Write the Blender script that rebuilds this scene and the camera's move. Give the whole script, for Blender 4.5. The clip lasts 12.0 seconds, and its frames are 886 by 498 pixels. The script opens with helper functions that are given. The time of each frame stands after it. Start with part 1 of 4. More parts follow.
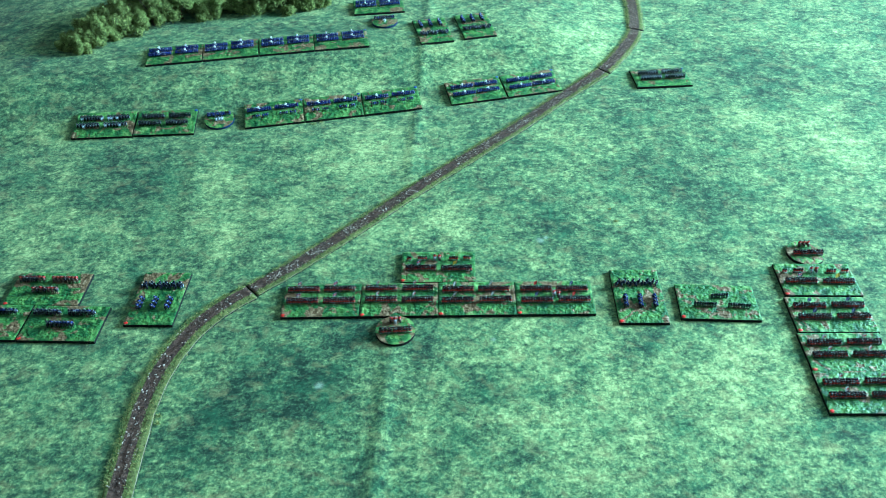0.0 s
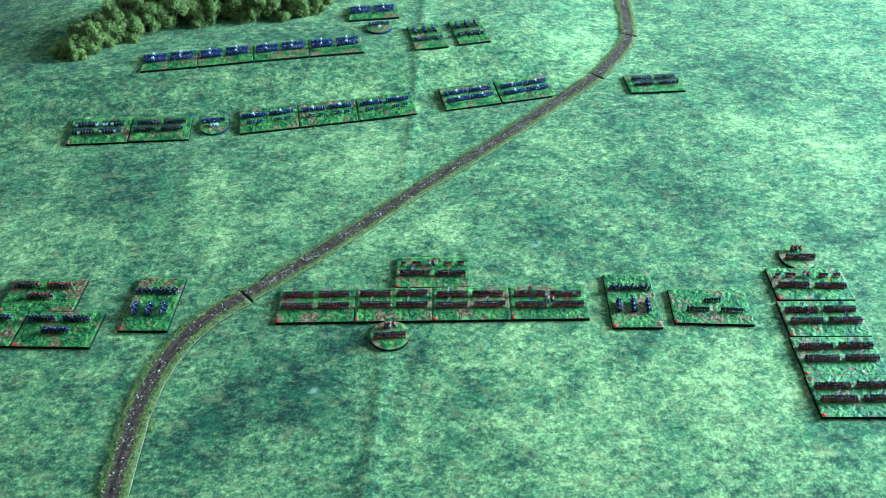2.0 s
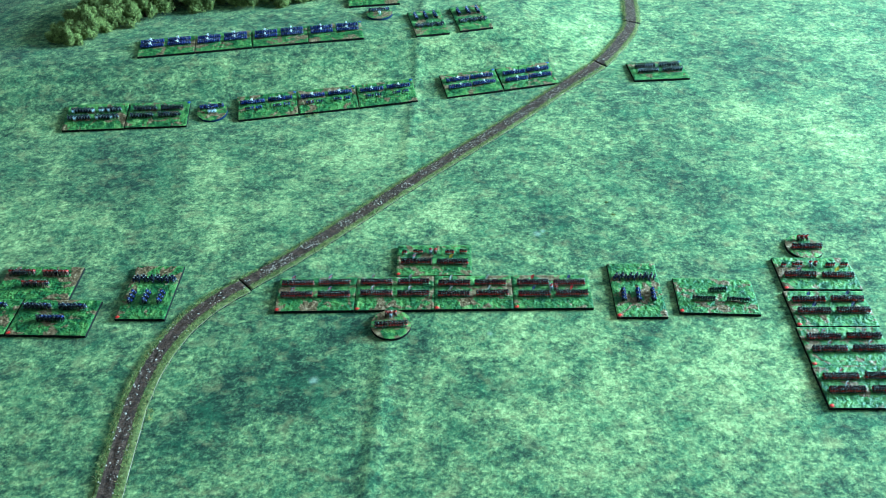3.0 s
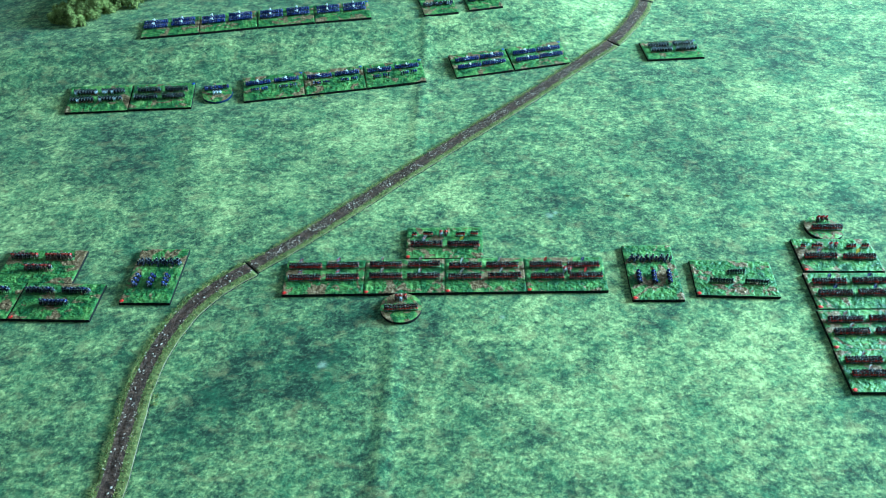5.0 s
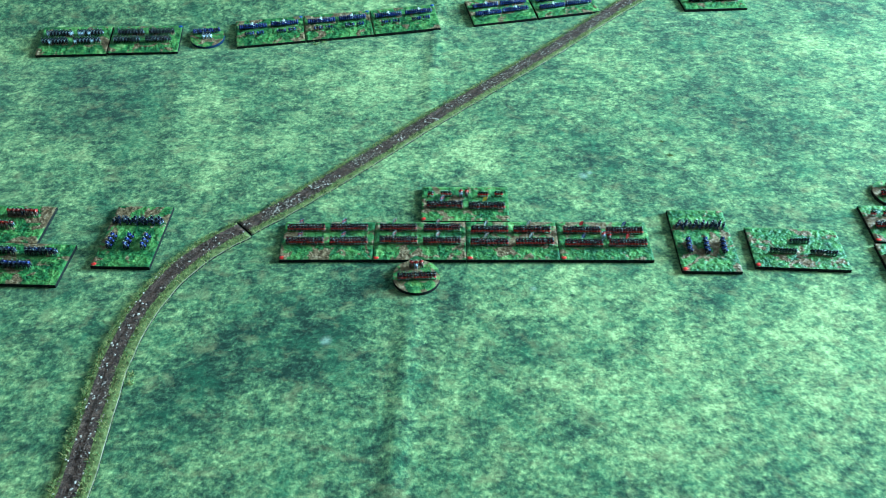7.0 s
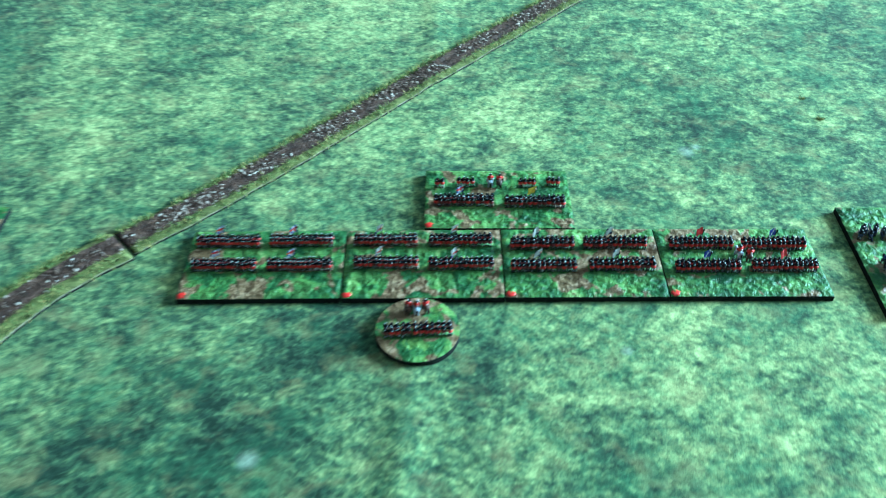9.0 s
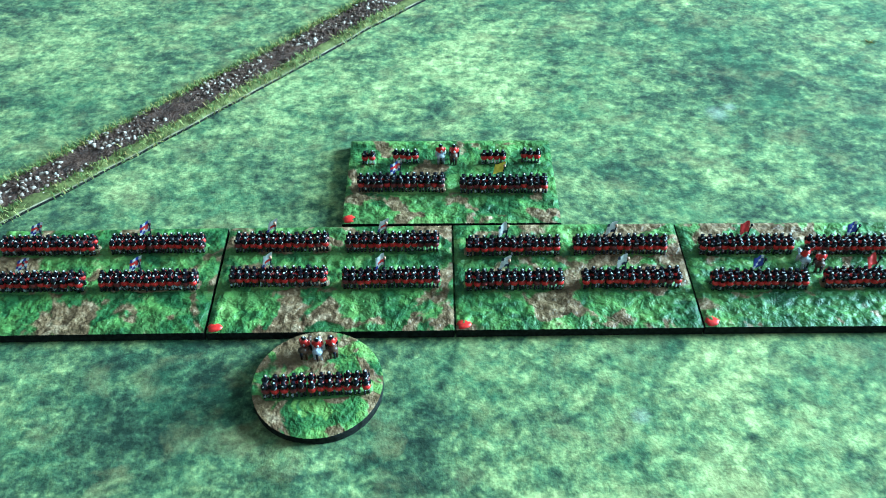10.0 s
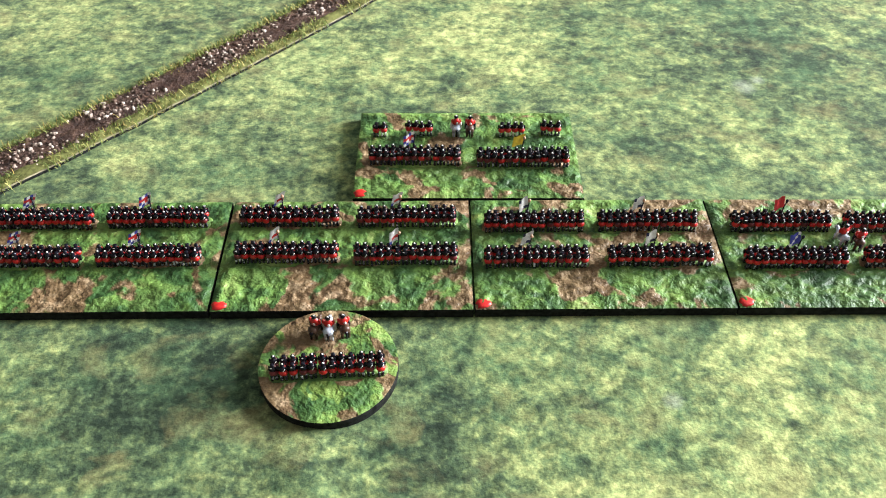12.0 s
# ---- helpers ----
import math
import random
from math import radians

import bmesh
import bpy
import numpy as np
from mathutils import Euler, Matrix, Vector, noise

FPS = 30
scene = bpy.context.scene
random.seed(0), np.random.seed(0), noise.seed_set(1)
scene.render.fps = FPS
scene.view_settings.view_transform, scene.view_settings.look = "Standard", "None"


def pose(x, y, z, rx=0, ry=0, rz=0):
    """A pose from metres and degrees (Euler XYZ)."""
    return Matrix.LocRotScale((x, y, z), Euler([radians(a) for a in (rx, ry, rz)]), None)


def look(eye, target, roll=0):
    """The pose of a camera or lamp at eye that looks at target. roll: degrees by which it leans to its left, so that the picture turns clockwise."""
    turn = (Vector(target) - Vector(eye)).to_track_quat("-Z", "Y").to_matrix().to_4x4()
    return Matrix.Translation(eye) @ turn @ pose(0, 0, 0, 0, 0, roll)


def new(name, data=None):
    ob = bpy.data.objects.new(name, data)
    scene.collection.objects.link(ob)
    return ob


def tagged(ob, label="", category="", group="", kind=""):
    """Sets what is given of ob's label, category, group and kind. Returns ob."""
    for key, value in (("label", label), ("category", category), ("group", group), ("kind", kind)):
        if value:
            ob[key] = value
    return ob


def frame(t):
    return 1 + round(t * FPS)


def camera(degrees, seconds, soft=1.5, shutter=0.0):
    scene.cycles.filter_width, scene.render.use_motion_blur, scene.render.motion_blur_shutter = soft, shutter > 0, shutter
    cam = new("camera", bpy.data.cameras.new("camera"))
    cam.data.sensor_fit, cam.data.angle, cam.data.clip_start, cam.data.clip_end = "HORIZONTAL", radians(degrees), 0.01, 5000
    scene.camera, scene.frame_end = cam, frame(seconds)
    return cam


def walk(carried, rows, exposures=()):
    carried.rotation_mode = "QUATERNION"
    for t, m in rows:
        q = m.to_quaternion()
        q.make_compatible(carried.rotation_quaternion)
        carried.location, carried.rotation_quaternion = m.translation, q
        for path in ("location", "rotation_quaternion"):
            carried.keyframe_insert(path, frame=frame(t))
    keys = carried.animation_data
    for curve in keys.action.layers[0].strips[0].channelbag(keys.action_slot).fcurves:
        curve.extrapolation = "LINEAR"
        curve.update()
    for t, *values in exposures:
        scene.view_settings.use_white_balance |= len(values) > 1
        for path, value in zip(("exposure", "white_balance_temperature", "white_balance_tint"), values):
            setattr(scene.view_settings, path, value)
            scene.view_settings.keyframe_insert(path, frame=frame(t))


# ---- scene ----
cam = camera(55.03, 12.0, soft=1.0, shutter=0.5)

# Seconds, eye, target, roll.
PATH = [
    (0, (0.0096, -0.4657, 0.4589), (-0.0097, 1.065, -0.8281), -1.17),
    (0.5, (0.0083, -0.4654, 0.4583), (-0.0148, 1.0697, -0.8235), -1.36),
    (1, (0.0089, -0.4662, 0.4604), (-0.0045, 1.0696, -0.8207), -1.12),
    (1.5, (0.0079, -0.4671, 0.4602), (-0.0003, 1.0704, -0.819), -1.03),
    (2, (0.0108, -0.4674, 0.4608), (0.0016, 1.0704, -0.8179), -1.04),
    (2.5, (0.0094, -0.4653, 0.458), (0.0024, 1.0678, -0.8263), -0.89),
    (3, (0.0073, -0.4613, 0.4522), (0.0037, 1.0637, -0.8417), -0.75),
    (5, (0.0038, -0.4527, 0.4389), (-0.0148, 1.0539, -0.8763), -1.27),
    (5.5, (0.0033, -0.4492, 0.4326), (-0.013, 1.0523, -0.8884), -1.17),
    (6, (-0.0008, -0.4347, 0.4139), (-0.0101, 1.0547, -0.9209), -0.83),
    (6.5, (-0.0052, -0.4201, 0.3963), (-0.0089, 1.0561, -0.953), -0.51),
    (7, (-0.0167, -0.3992, 0.3761), (-0.0153, 1.0756, -0.9748), 0.09),
    (7.2, (-0.0187, -0.3875, 0.3671), (-0.0191, 1.0873, -0.9839), 0.15),
    (8.8, (-0.0293, -0.2412, 0.2452), (-0.0334, 1.2332, -1.1062), -0.34),
    (9, (-0.0244, -0.2161, 0.2283), (-0.0209, 1.2427, -1.1398), -0.19),
    (9.2, (-0.0119, -0.1958, 0.2154), (-0.0199, 1.2626, -1.1532), -0.58),
    (9.5, (-0.0014, -0.162, 0.1873), (0.0135, 1.2784, -1.2001), -0.01),
    (9.7, (-0.0003, -0.146, 0.1702), (0.0179, 1.2842, -1.2277), -0.05),
    (10, (-0.0056, -0.1342, 0.1607), (0.011, 1.2916, -1.2418), -0.13),
    (10.5, (-0.0049, -0.1304, 0.1532), (-0.005, 1.294, -1.2506), -0.59),
    (11, (-0.0078, -0.129, 0.1502), (-0.0016, 1.2914, -1.2577), -0.22),
    (11.5, (-0.0075, -0.1278, 0.1497), (0.0067, 1.2853, -1.2655), 0.08),
    (12, (-0.0102, -0.1281, 0.1494), (0.0107, 1.2825, -1.2681), 0.28),
]
TINT = [
    (0.0, -0.24, 4200, -27),
    (7.0, -0.24, 4200, -27),
    (9.0, -0.08, 4200, -26),
    (9.5, -0.02, 4250, -25),
    (10.0, 0.0, 4400, -22),
    (10.5, 0.05, 4950, -12),
    (11.0, 0.05, 6000, 4),
    (11.5, 0.02, 6450, 10),
    (12.0, 0.0, 6500, 12),
]
walk(cam, [(t, look(eye, target, roll)) for t, eye, target, roll in PATH], TINT)

# ---- light: one large window in the wall beside the table ----
world = bpy.data.worlds.new("sky")
world.use_nodes = True
scene.world = world
_sky = world.node_tree.nodes.new("ShaderNodeTexSky")
_sky.sky_type = "NISHITA"
_sky.sun_disc = False
_sky.sun_elevation, _sky.sun_rotation = radians(35), radians(70)
_back = world.node_tree.nodes["Background"]
_back.inputs["Strength"].default_value = 0.10
world.node_tree.links.new(_sky.outputs[0], _back.inputs[0])

WIN_Y, WIN_Z, WIN_W, WIN_H = 0.55, 0.76, 1.0, 0.95
ROOM = (-1.9, 2.2, -1.9, 2.1, -0.75, 1.75)
_lamp = bpy.data.lights.new("window_light", "AREA")
_lamp.shape, _lamp.size, _lamp.size_y = "RECTANGLE", WIN_W - 0.06, WIN_H - 0.06
_lamp.energy, _lamp.color = 285, (0.96, 0.99, 1.0)
_lamp_ob = new("window_light", _lamp)
_lamp_ob.matrix_basis = look((ROOM[1] - 0.01, WIN_Y, WIN_Z), (ROOM[1] - 1.0, WIN_Y - 0.3, WIN_Z - 0.4))

# ---- materials ----
MM = 0.001


def nodes_of(name, rough=0.6, spec=0.4, metal=0.0):
    m = bpy.data.materials.new(name)
    m.use_nodes = True
    t = m.node_tree
    b = t.nodes["Principled BSDF"]
    b.inputs["Roughness"].default_value = rough
    b.inputs["Specular IOR Level"].default_value = spec
    b.inputs["Metallic"].default_value = metal
    return m, t, b


def coords(t, shift=False, stretch=(1, 1, 1)):
    """Object coordinates, moved by a random step per object where asked."""
    tex = t.nodes.new("ShaderNodeTexCoord")
    mp = t.nodes.new("ShaderNodeMapping")
    mp.inputs["Scale"].default_value = stretch
    t.links.new(tex.outputs["Object"], mp.inputs["Vector"])
    if shift:
        info = t.nodes.new("ShaderNodeObjectInfo")
        mul = t.nodes.new("ShaderNodeMath")
        mul.operation, mul.inputs[1].default_value = "MULTIPLY", 7.3
        t.links.new(info.outputs["Random"], mul.inputs[0])
        t.links.new(mul.outputs[0], mp.inputs["Location"])
    return mp.outputs["Vector"]


def fuzz(t, vec, scale, detail=4.0, rough=0.55, warp=0.0):
    n = t.nodes.new("ShaderNodeTexNoise")
    n.inputs["Scale"].default_value = scale
    n.inputs["Detail"].default_value = detail
    n.inputs["Roughness"].default_value = rough
    n.inputs["Distortion"].default_value = warp
    t.links.new(vec, n.inputs["Vector"])
    return n.outputs["Fac"]


def ramp(t, fac, stops):
    r = t.nodes.new("ShaderNodeValToRGB")
    el = r.color_ramp.elements
    while len(el) < len(stops):
        el.new(0.5)
    for e, (p, c) in zip(el, stops):
        e.position = p
        e.color = (*c, 1.0) if len(c) == 3 else c
    t.links.new(fac, r.inputs[0])
    return r.outputs[0]


def mix(t, fac, a, b, kind="MIX"):
    n = t.nodes.new("ShaderNodeMix")
    n.data_type, n.blend_type = "RGBA", kind
    for socket, value in ((n.inputs[0], fac), (n.inputs[6], a), (n.inputs[7], b)):
        if isinstance(value, (int, float)):
            socket.default_value = value
        elif isinstance(value, tuple):
            socket.default_value = (*value, 1.0)
        else:
            t.links.new(value, socket)
    return n.outputs[2]


def bump(t, b, height, strength, distance):
    n = t.nodes.new("ShaderNodeBump")
    n.inputs["Strength"].default_value = strength
    n.inputs["Distance"].default_value = distance
    t.links.new(height, n.inputs["Height"])
    t.links.new(n.outputs[0], b.inputs["Normal"])


G3 = lambda v: (v, v, v)  # noqa: E731


def mat_paint(name, colour, rough=0.4, vary=0.35, spec=0.5):
    """Hobby paint over cast metal: worn lights and washed darks at the scale of a brush tip."""
    m, t, b = nodes_of(name, rough, spec)
    v = coords(t, True)
    f = fuzz(t, v, 900, 3.0)
    dark = tuple(c * (1 - vary) for c in colour)
    light = tuple(min(1.0, c * (1 + vary) + 0.02 * vary) for c in colour)
    t.links.new(ramp(t, f, [(0.35, dark), (0.65, light)]), b.inputs["Base Color"])
    bump(t, b, f, 0.3, 0.0002)
    return m


def mat_flecked(name, under, over):
    """Dark undercoat with a light colour dragged over the high spots."""
    m, t, b = nodes_of(name, 0.4, 0.45)
    f = fuzz(t, coords(t, True), 1100, 2.0, 0.5)
    t.links.new(ramp(t, f, [(0.55, under), (0.64, over)]), b.inputs["Base Color"])
    return m


# Broad print tones, plus shade and light put into the colour: x, y, radius in metres.
DEEP = [(-0.135, -0.085, 0.072), (-0.085, -0.066, 0.055), (-0.078, -0.022, 0.042), (-0.125, 0.048, 0.045), (-0.19, 0.02, 0.05), (0.217, 0.165, 0.09), (0.098, 0.104, 0.042), (-0.29, 0.185, 0.09), (-0.37, 0.33, 0.08), (-0.17, -0.105, 0.05), (0.03, -0.075, 0.03),
        (0.145, -0.035, 0.03), (-0.453, 0.37, 0.05), (-0.01, -0.03, 0.035), (0.334, 0.089, 0.045), (0.335, 0.37, 0.11), (-0.06, -0.012, 0.035)]
PALE = [(-0.055, 0.105, 0.06), (-0.06, 0.26, 0.06), (0.15, 0.436, 0.10), (0.377, 0.226, 0.10), (-0.07, 0.208, 0.07), (-0.195, 0.10, 0.045), (0.089, -0.115, 0.09), (0.20, -0.07, 0.09), (-0.341, 0.118, 0.07), (-0.10, 0.35, 0.08),
        (0.025, 0.367, 0.06), (-0.202, 0.192, 0.045), (0.319, 0.291, 0.05), (-0.02, -0.116, 0.035), (0.075, -0.03, 0.045), (0.01, 0.115, 0.05), (-0.125, 0.135, 0.04)]

# Small rubbed places.
SMUDGE = [(0.085, 0.090, 0.005), (0.090, 0.0935, 0.003), (0.040, -0.025, 0.003), (-0.085, -0.068, 0.005)]


def sums(t, *terms):
    """Adds scaled values: (socket, factor) pairs and one number last."""
    total = terms[-1]
    for socket, factor in terms[:-1]:
        n = t.nodes.new("ShaderNodeMath")
        n.operation = "MULTIPLY_ADD"
        t.links.new(socket, n.inputs[0])
        n.inputs[1].default_value = factor
        if isinstance(total, (int, float)):
            n.inputs[2].default_value = total
        else:
            t.links.new(total, n.inputs[2])
        total = n.outputs[0]
    return total


def tone_spots(t, vec, spots):
    """Soft round tones coloured in at the places given."""
    total = None
    for x, y, r in spots:
        d = t.nodes.new("ShaderNodeVectorMath")
        d.operation = "DISTANCE"
        d.inputs[1].default_value = (x, y, 0)
        t.links.new(vec, d.inputs[0])
        m = t.nodes.new("ShaderNodeMapRange")
        m.interpolation_type = "SMOOTHSTEP"
        m.inputs["From Min"].default_value, m.inputs["From Max"].default_value = 0.0, r
        m.inputs["To Min"].default_value, m.inputs["To Max"].default_value = 1.0, 0.0
        t.links.new(d.outputs["Value"], m.inputs["Value"])
        if total is None:
            total = m.outputs[0]
        else:
            total = sums(t, (total, 1.0), (m.outputs[0], 1.0), 0.0)
    return total


def mat_field():
    """Printed cloth: mottled greens at several sizes, with a felted nap."""
    m, t, b = nodes_of("mat_print", 0.85, 0.12)
    v = coords(t)
    w = t.nodes.new("ShaderNodeTexNoise")
    w.inputs["Scale"].default_value = 14.0
    w.inputs["Detail"].default_value = 3.0
    t.links.new(v, w.inputs["Vector"])
    bend = t.nodes.new("ShaderNodeVectorMath")
    bend.operation = "MULTIPLY_ADD"
    t.links.new(w.outputs["Color"], bend.inputs[0])
    bend.inputs[1].default_value = (0.07, 0.07, 0.0)
    t.links.new(v, bend.inputs[2])
    back = t.nodes.new("ShaderNodeVectorMath")
    back.operation = "SUBTRACT"
    t.links.new(bend.outputs[0], back.inputs[0])
    back.inputs[1].default_value = (0.035, 0.035, 0.0)
    # print mottling, with shadow beside stands and brighter ground painted in
    deep = tone_spots(t, back.outputs[0], DEEP)
    pale = tone_spots(t, back.outputs[0], PALE)
    wide = coords(t, False, (0.8, 1.0, 1.0))
    big = fuzz(t, v, 12.0, 3.0, 0.55, 0.3)
    mid = fuzz(t, wide, 58.0, 4.0, 0.6, 0.3)
    fine = fuzz(t, wide, 185.0, 4.0, 0.68, 0.3)
    tiny = fuzz(t, v, 500.0, 4.0, 0.7, 0.2)
    nap = fuzz(t, v, 1500.0, 2.0, 0.6)
    fleck = fuzz(t, wide, 340.0, 4.0, 0.7, 0.4)
    value = sums(t, (big, 0.40), (mid, 0.64), (fine, 1.0), (tiny, 0.80), (deep, -0.13), (pale, 0.13), -0.93)
    body = ramp(t, value, [(0.20, (0.022, 0.038, 0.024)), (0.36, (0.066, 0.104, 0.054)), (0.50, (0.150, 0.208, 0.090)), (0.63, (0.285, 0.345, 0.138)), (0.80, (0.52, 0.56, 0.23))])
    # inks of the print: tan, teal and dark flecks over the greens
    tan = mix(t, ramp(t, fuzz(t, wide, 85.0, 4.0, 0.6, 0.5), [(0.53, G3(0.0)), (0.68, G3(0.45))]), body, (0.33, 0.295, 0.125))
    cool = mix(t, ramp(t, fuzz(t, v, 34.0, 5.0, 0.65), [(0.48, G3(0.0)), (0.66, G3(0.36))]), tan, (0.078, 0.18, 0.080))
    dots = mix(t, ramp(t, sums(t, (fleck, 1.0), (mid, -0.35), 0.175), [(0.55, G3(0.0)), (0.67, G3(0.54))]), cool, (0.030, 0.050, 0.033))
    worn = mix(t, tone_spots(t, v, SMUDGE), dots, mix(t, 0.55, dots, (0.50, 0.55, 0.42)))
    grain = mix(t, 1.0, worn, ramp(t, fuzz(t, v, 270.0, 5.0, 0.75, 0.2), [(0.36, G3(0.60)), (0.50, G3(1.0)), (0.66, G3(1.46))]), "MULTIPLY")
    out = mix(t, ramp(t, nap, [(0.40, G3(0.0)), (0.75, G3(0.26))]), grain, (0.02, 0.035, 0.018))
    t.links.new(out, b.inputs["Base Color"])
    b.inputs["Sheen Weight"].default_value = 0.06
    b.inputs["Sheen Roughness"].default_value = 0.45
    bump(t, b, sums(t, (fine, 0.6), (nap, 0.5), 0.0), 0.35, 0.0007)
    return m


def mat_turf(name, bare, patches, size):
    """Textured base coat: brushed greens with ochre-brown worn patches."""
    m, t, b = nodes_of(name, 0.52, 0.3)
    v = coords(t, True)
    g = sums(t, (fuzz(t, v, 110, 3.0, 0.55, 0.7), 1.0), (fuzz(t, v, 480, 4.0, 0.65, 0.4), 0.36), -0.165)
    green = ramp(t, g, [(0.28, (0.016, 0.048, 0.015)), (0.40, (0.037, 0.092, 0.026)), (0.52, (0.067, 0.142, 0.036)), (0.62, (0.125, 0.235, 0.052)), (0.76, (0.29, 0.38, 0.12))])
    e = fuzz(t, v, size, 2.5, 0.5, 0.9)
    mud = ramp(t, fuzz(t, v, 380, 4.0, 0.65), [(0.32, (0.075, 0.040, 0.022)), (0.52, (0.185, 0.112, 0.058)), (0.70, (0.46, 0.33, 0.205))])
    where = ramp(t, sums(t, (e, 1.0), (fuzz(t, v, 420, 3.0), 0.16), -0.08), [(bare, G3(0.0)), (bare + 0.035, G3(0.94))])
    light = ramp(t, fuzz(t, v, 1.7 * size, 2.0, 0.45, 0.6), [(0.535, G3(0.0)), (0.57, G3(patches))])
    lit = mix(t, light, green, ramp(t, fuzz(t, v, 420, 3.0, 0.6), [(0.3, (0.115, 0.205, 0.035)), (0.7, (0.26, 0.37, 0.095))]))
    t.links.new(mix(t, where, lit, mud), b.inputs["Base Color"])
    bump(t, b, sums(t, (fuzz(t, v, 260, 3.0, 0.55, 0.3), 1.0), (fuzz(t, v, 620, 3.0, 0.6), 0.45), 0.0), 1.0, 0.0014)
    return m


def mat_mud():
    m, t, b = nodes_of("road_mud", 0.5, 0.35)
    v = coords(t)
    c = ramp(t, fuzz(t, v, 330, 5.0, 0.65, 0.8), [(0.32, (0.018, 0.009, 0.007)), (0.52, (0.062, 0.032, 0.023)), (0.70, (0.15, 0.088, 0.062))])
    t.links.new(c, b.inputs["Base Color"])
    bump(t, b, fuzz(t, v, 620, 5.0, 0.7), 1.0, 0.001)
    return m


def mat_island(name, stops, rough=0.7, spec=0.3):
    """Colour varied from one loose piece to the next."""
    m, t, b = nodes_of(name, rough, spec)
    geo = t.nodes.new("ShaderNodeNewGeometry")
    t.links.new(ramp(t, geo.outputs["Random Per Island"], stops), b.inputs["Base Color"])
    return m


def mat_plain(name, colour, rough=0.6, spec=0.4, scale=40, vary=0.15):
    m, t, b = nodes_of(name, rough, spec)
    f = fuzz(t, coords(t), scale, 4.0)
    t.links.new(ramp(t, f, [(0.3, tuple(c * (1 - vary) for c in colour)), (0.7, tuple(min(1, c * (1 + vary)) for c in colour))]), b.inputs["Base Color"])
    bump(t, b, f, 0.1, 0.001)
    return m


M_FIELD, M_MUD = mat_field(), mat_mud()
M_TURF, M_DAUB = mat_turf("turf_paint", 0.552, 0.3, 62), mat_turf("daubed_turf", 0.505, 0.9, 105)
M_EDGE = mat_paint("black_edge", (0.005, 0.006, 0.005), 0.75, 0.5, 0.12)
M_RED = mat_paint("coat_red", (0.50, 0.012, 0.010), 0.36)
M_DKRED = mat_paint("coat_dark_red", (0.13, 0.010, 0.012), 0.4)
M_BLACK = mat_paint("kit_black", (0.004, 0.004, 0.009), 0.22, 0.2, 0.24)
M_BLUE = mat_paint("coat_blue", (0.011, 0.021, 0.20), 0.36, 0.5)
M_NAVY = mat_paint("coat_navy", (0.008, 0.013, 0.055), 0.36, 0.5)
M_GREEN = mat_paint("coat_green", (0.006, 0.022, 0.012), 0.4, 0.5)
M_WHITE = mat_paint("white_trim", (0.72, 0.72, 0.70), 0.4, 0.25)
M_GREY = mat_paint("grey_cloth", (0.42, 0.46, 0.54), 0.5, 0.6)
M_LEGS = mat_flecked("drybrushed_legs", (0.012, 0.014, 0.024), (0.62, 0.66, 0.70))
M_TAN = mat_paint("tan_paint", (0.42, 0.24, 0.15), 0.5, 0.3)
M_BROWN = mat_paint("horse_brown", (0.055, 0.024, 0.012), 0.4, 0.5)
M_STEEL = mat_paint("gunmetal", (0.08, 0.085, 0.09), 0.3, 0.4)
M_YELLOW = mat_paint("flag_yellow", (0.72, 0.52, 0.03), 0.5, 0.2)
M_SCARLET = mat_paint("marker_red", (0.55, 0.014, 0.012), 0.42, 0.25)
M_RIMBLUE = mat_paint("rim_navy", (0.006, 0.016, 0.06), 0.6, 0.4, 0.2)
M_MARKBLUE = mat_paint("marker_blue", (0.012, 0.045, 0.26), 0.42, 0.25)
M_FLAGRED = mat_paint("flag_red", (0.55, 0.02, 0.02), 0.5, 0.3)
M_FLAGBLUE = mat_paint("flag_blue", (0.03, 0.04, 0.30), 0.5, 0.3)
M_STONE = mat_island("road_stone", [(0.0, (0.040, 0.022, 0.017)), (0.5, (0.12, 0.074, 0.055)), (0.72, (0.40, 0.31, 0.26)), (1.0, (0.62, 0.54, 0.48))], 0.28, 0.65)
M_GRASS = mat_island("static_grass", [(0.0, (0.06, 0.12, 0.025)), (0.4, (0.19, 0.25, 0.06)), (0.75, (0.40, 0.40, 0.13)), (1.0, (0.52, 0.38, 0.12))], 0.6)
M_VERGE = mat_plain("verge_flock", (0.13, 0.135, 0.045), 0.85, 0.15, 420, 0.75)
M_RIM = mat_plain("card_rim", (0.22, 0.19, 0.12), 0.7, 0.3, 400, 0.4)
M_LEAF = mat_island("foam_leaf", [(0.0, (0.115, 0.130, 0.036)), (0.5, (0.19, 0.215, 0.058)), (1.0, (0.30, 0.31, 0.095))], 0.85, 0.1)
# leaf green darkened for inner clumps: shade between leaves put into the colour
M_LEAFSHADE = mat_island("foam_inner_shade", [(0.0, (0.075, 0.085, 0.026)), (1.0, (0.12, 0.135, 0.040))], 0.85, 0.1)
M_BARK = mat_plain("bark", (0.06, 0.04, 0.025), 0.85, 0.2, 500, 0.4)
M_WALL = mat_plain("wall_paint", (0.20, 0.19, 0.18), 0.85, 0.2, 3, 0.04)
M_CEIL = mat_plain("ceiling_paint", (0.32, 0.32, 0.31), 0.9, 0.2, 3, 0.03)
M_BOARD = mat_plain("floor_board", (0.25, 0.17, 0.10), 0.6, 0.3, 9, 0.3)
M_TABLE = mat_plain("table_wood", (0.22, 0.13, 0.07), 0.5, 0.4, 14, 0.3)
M_FRAME = mat_plain("window_paint", (0.78, 0.78, 0.76), 0.4, 0.4, 8, 0.04)


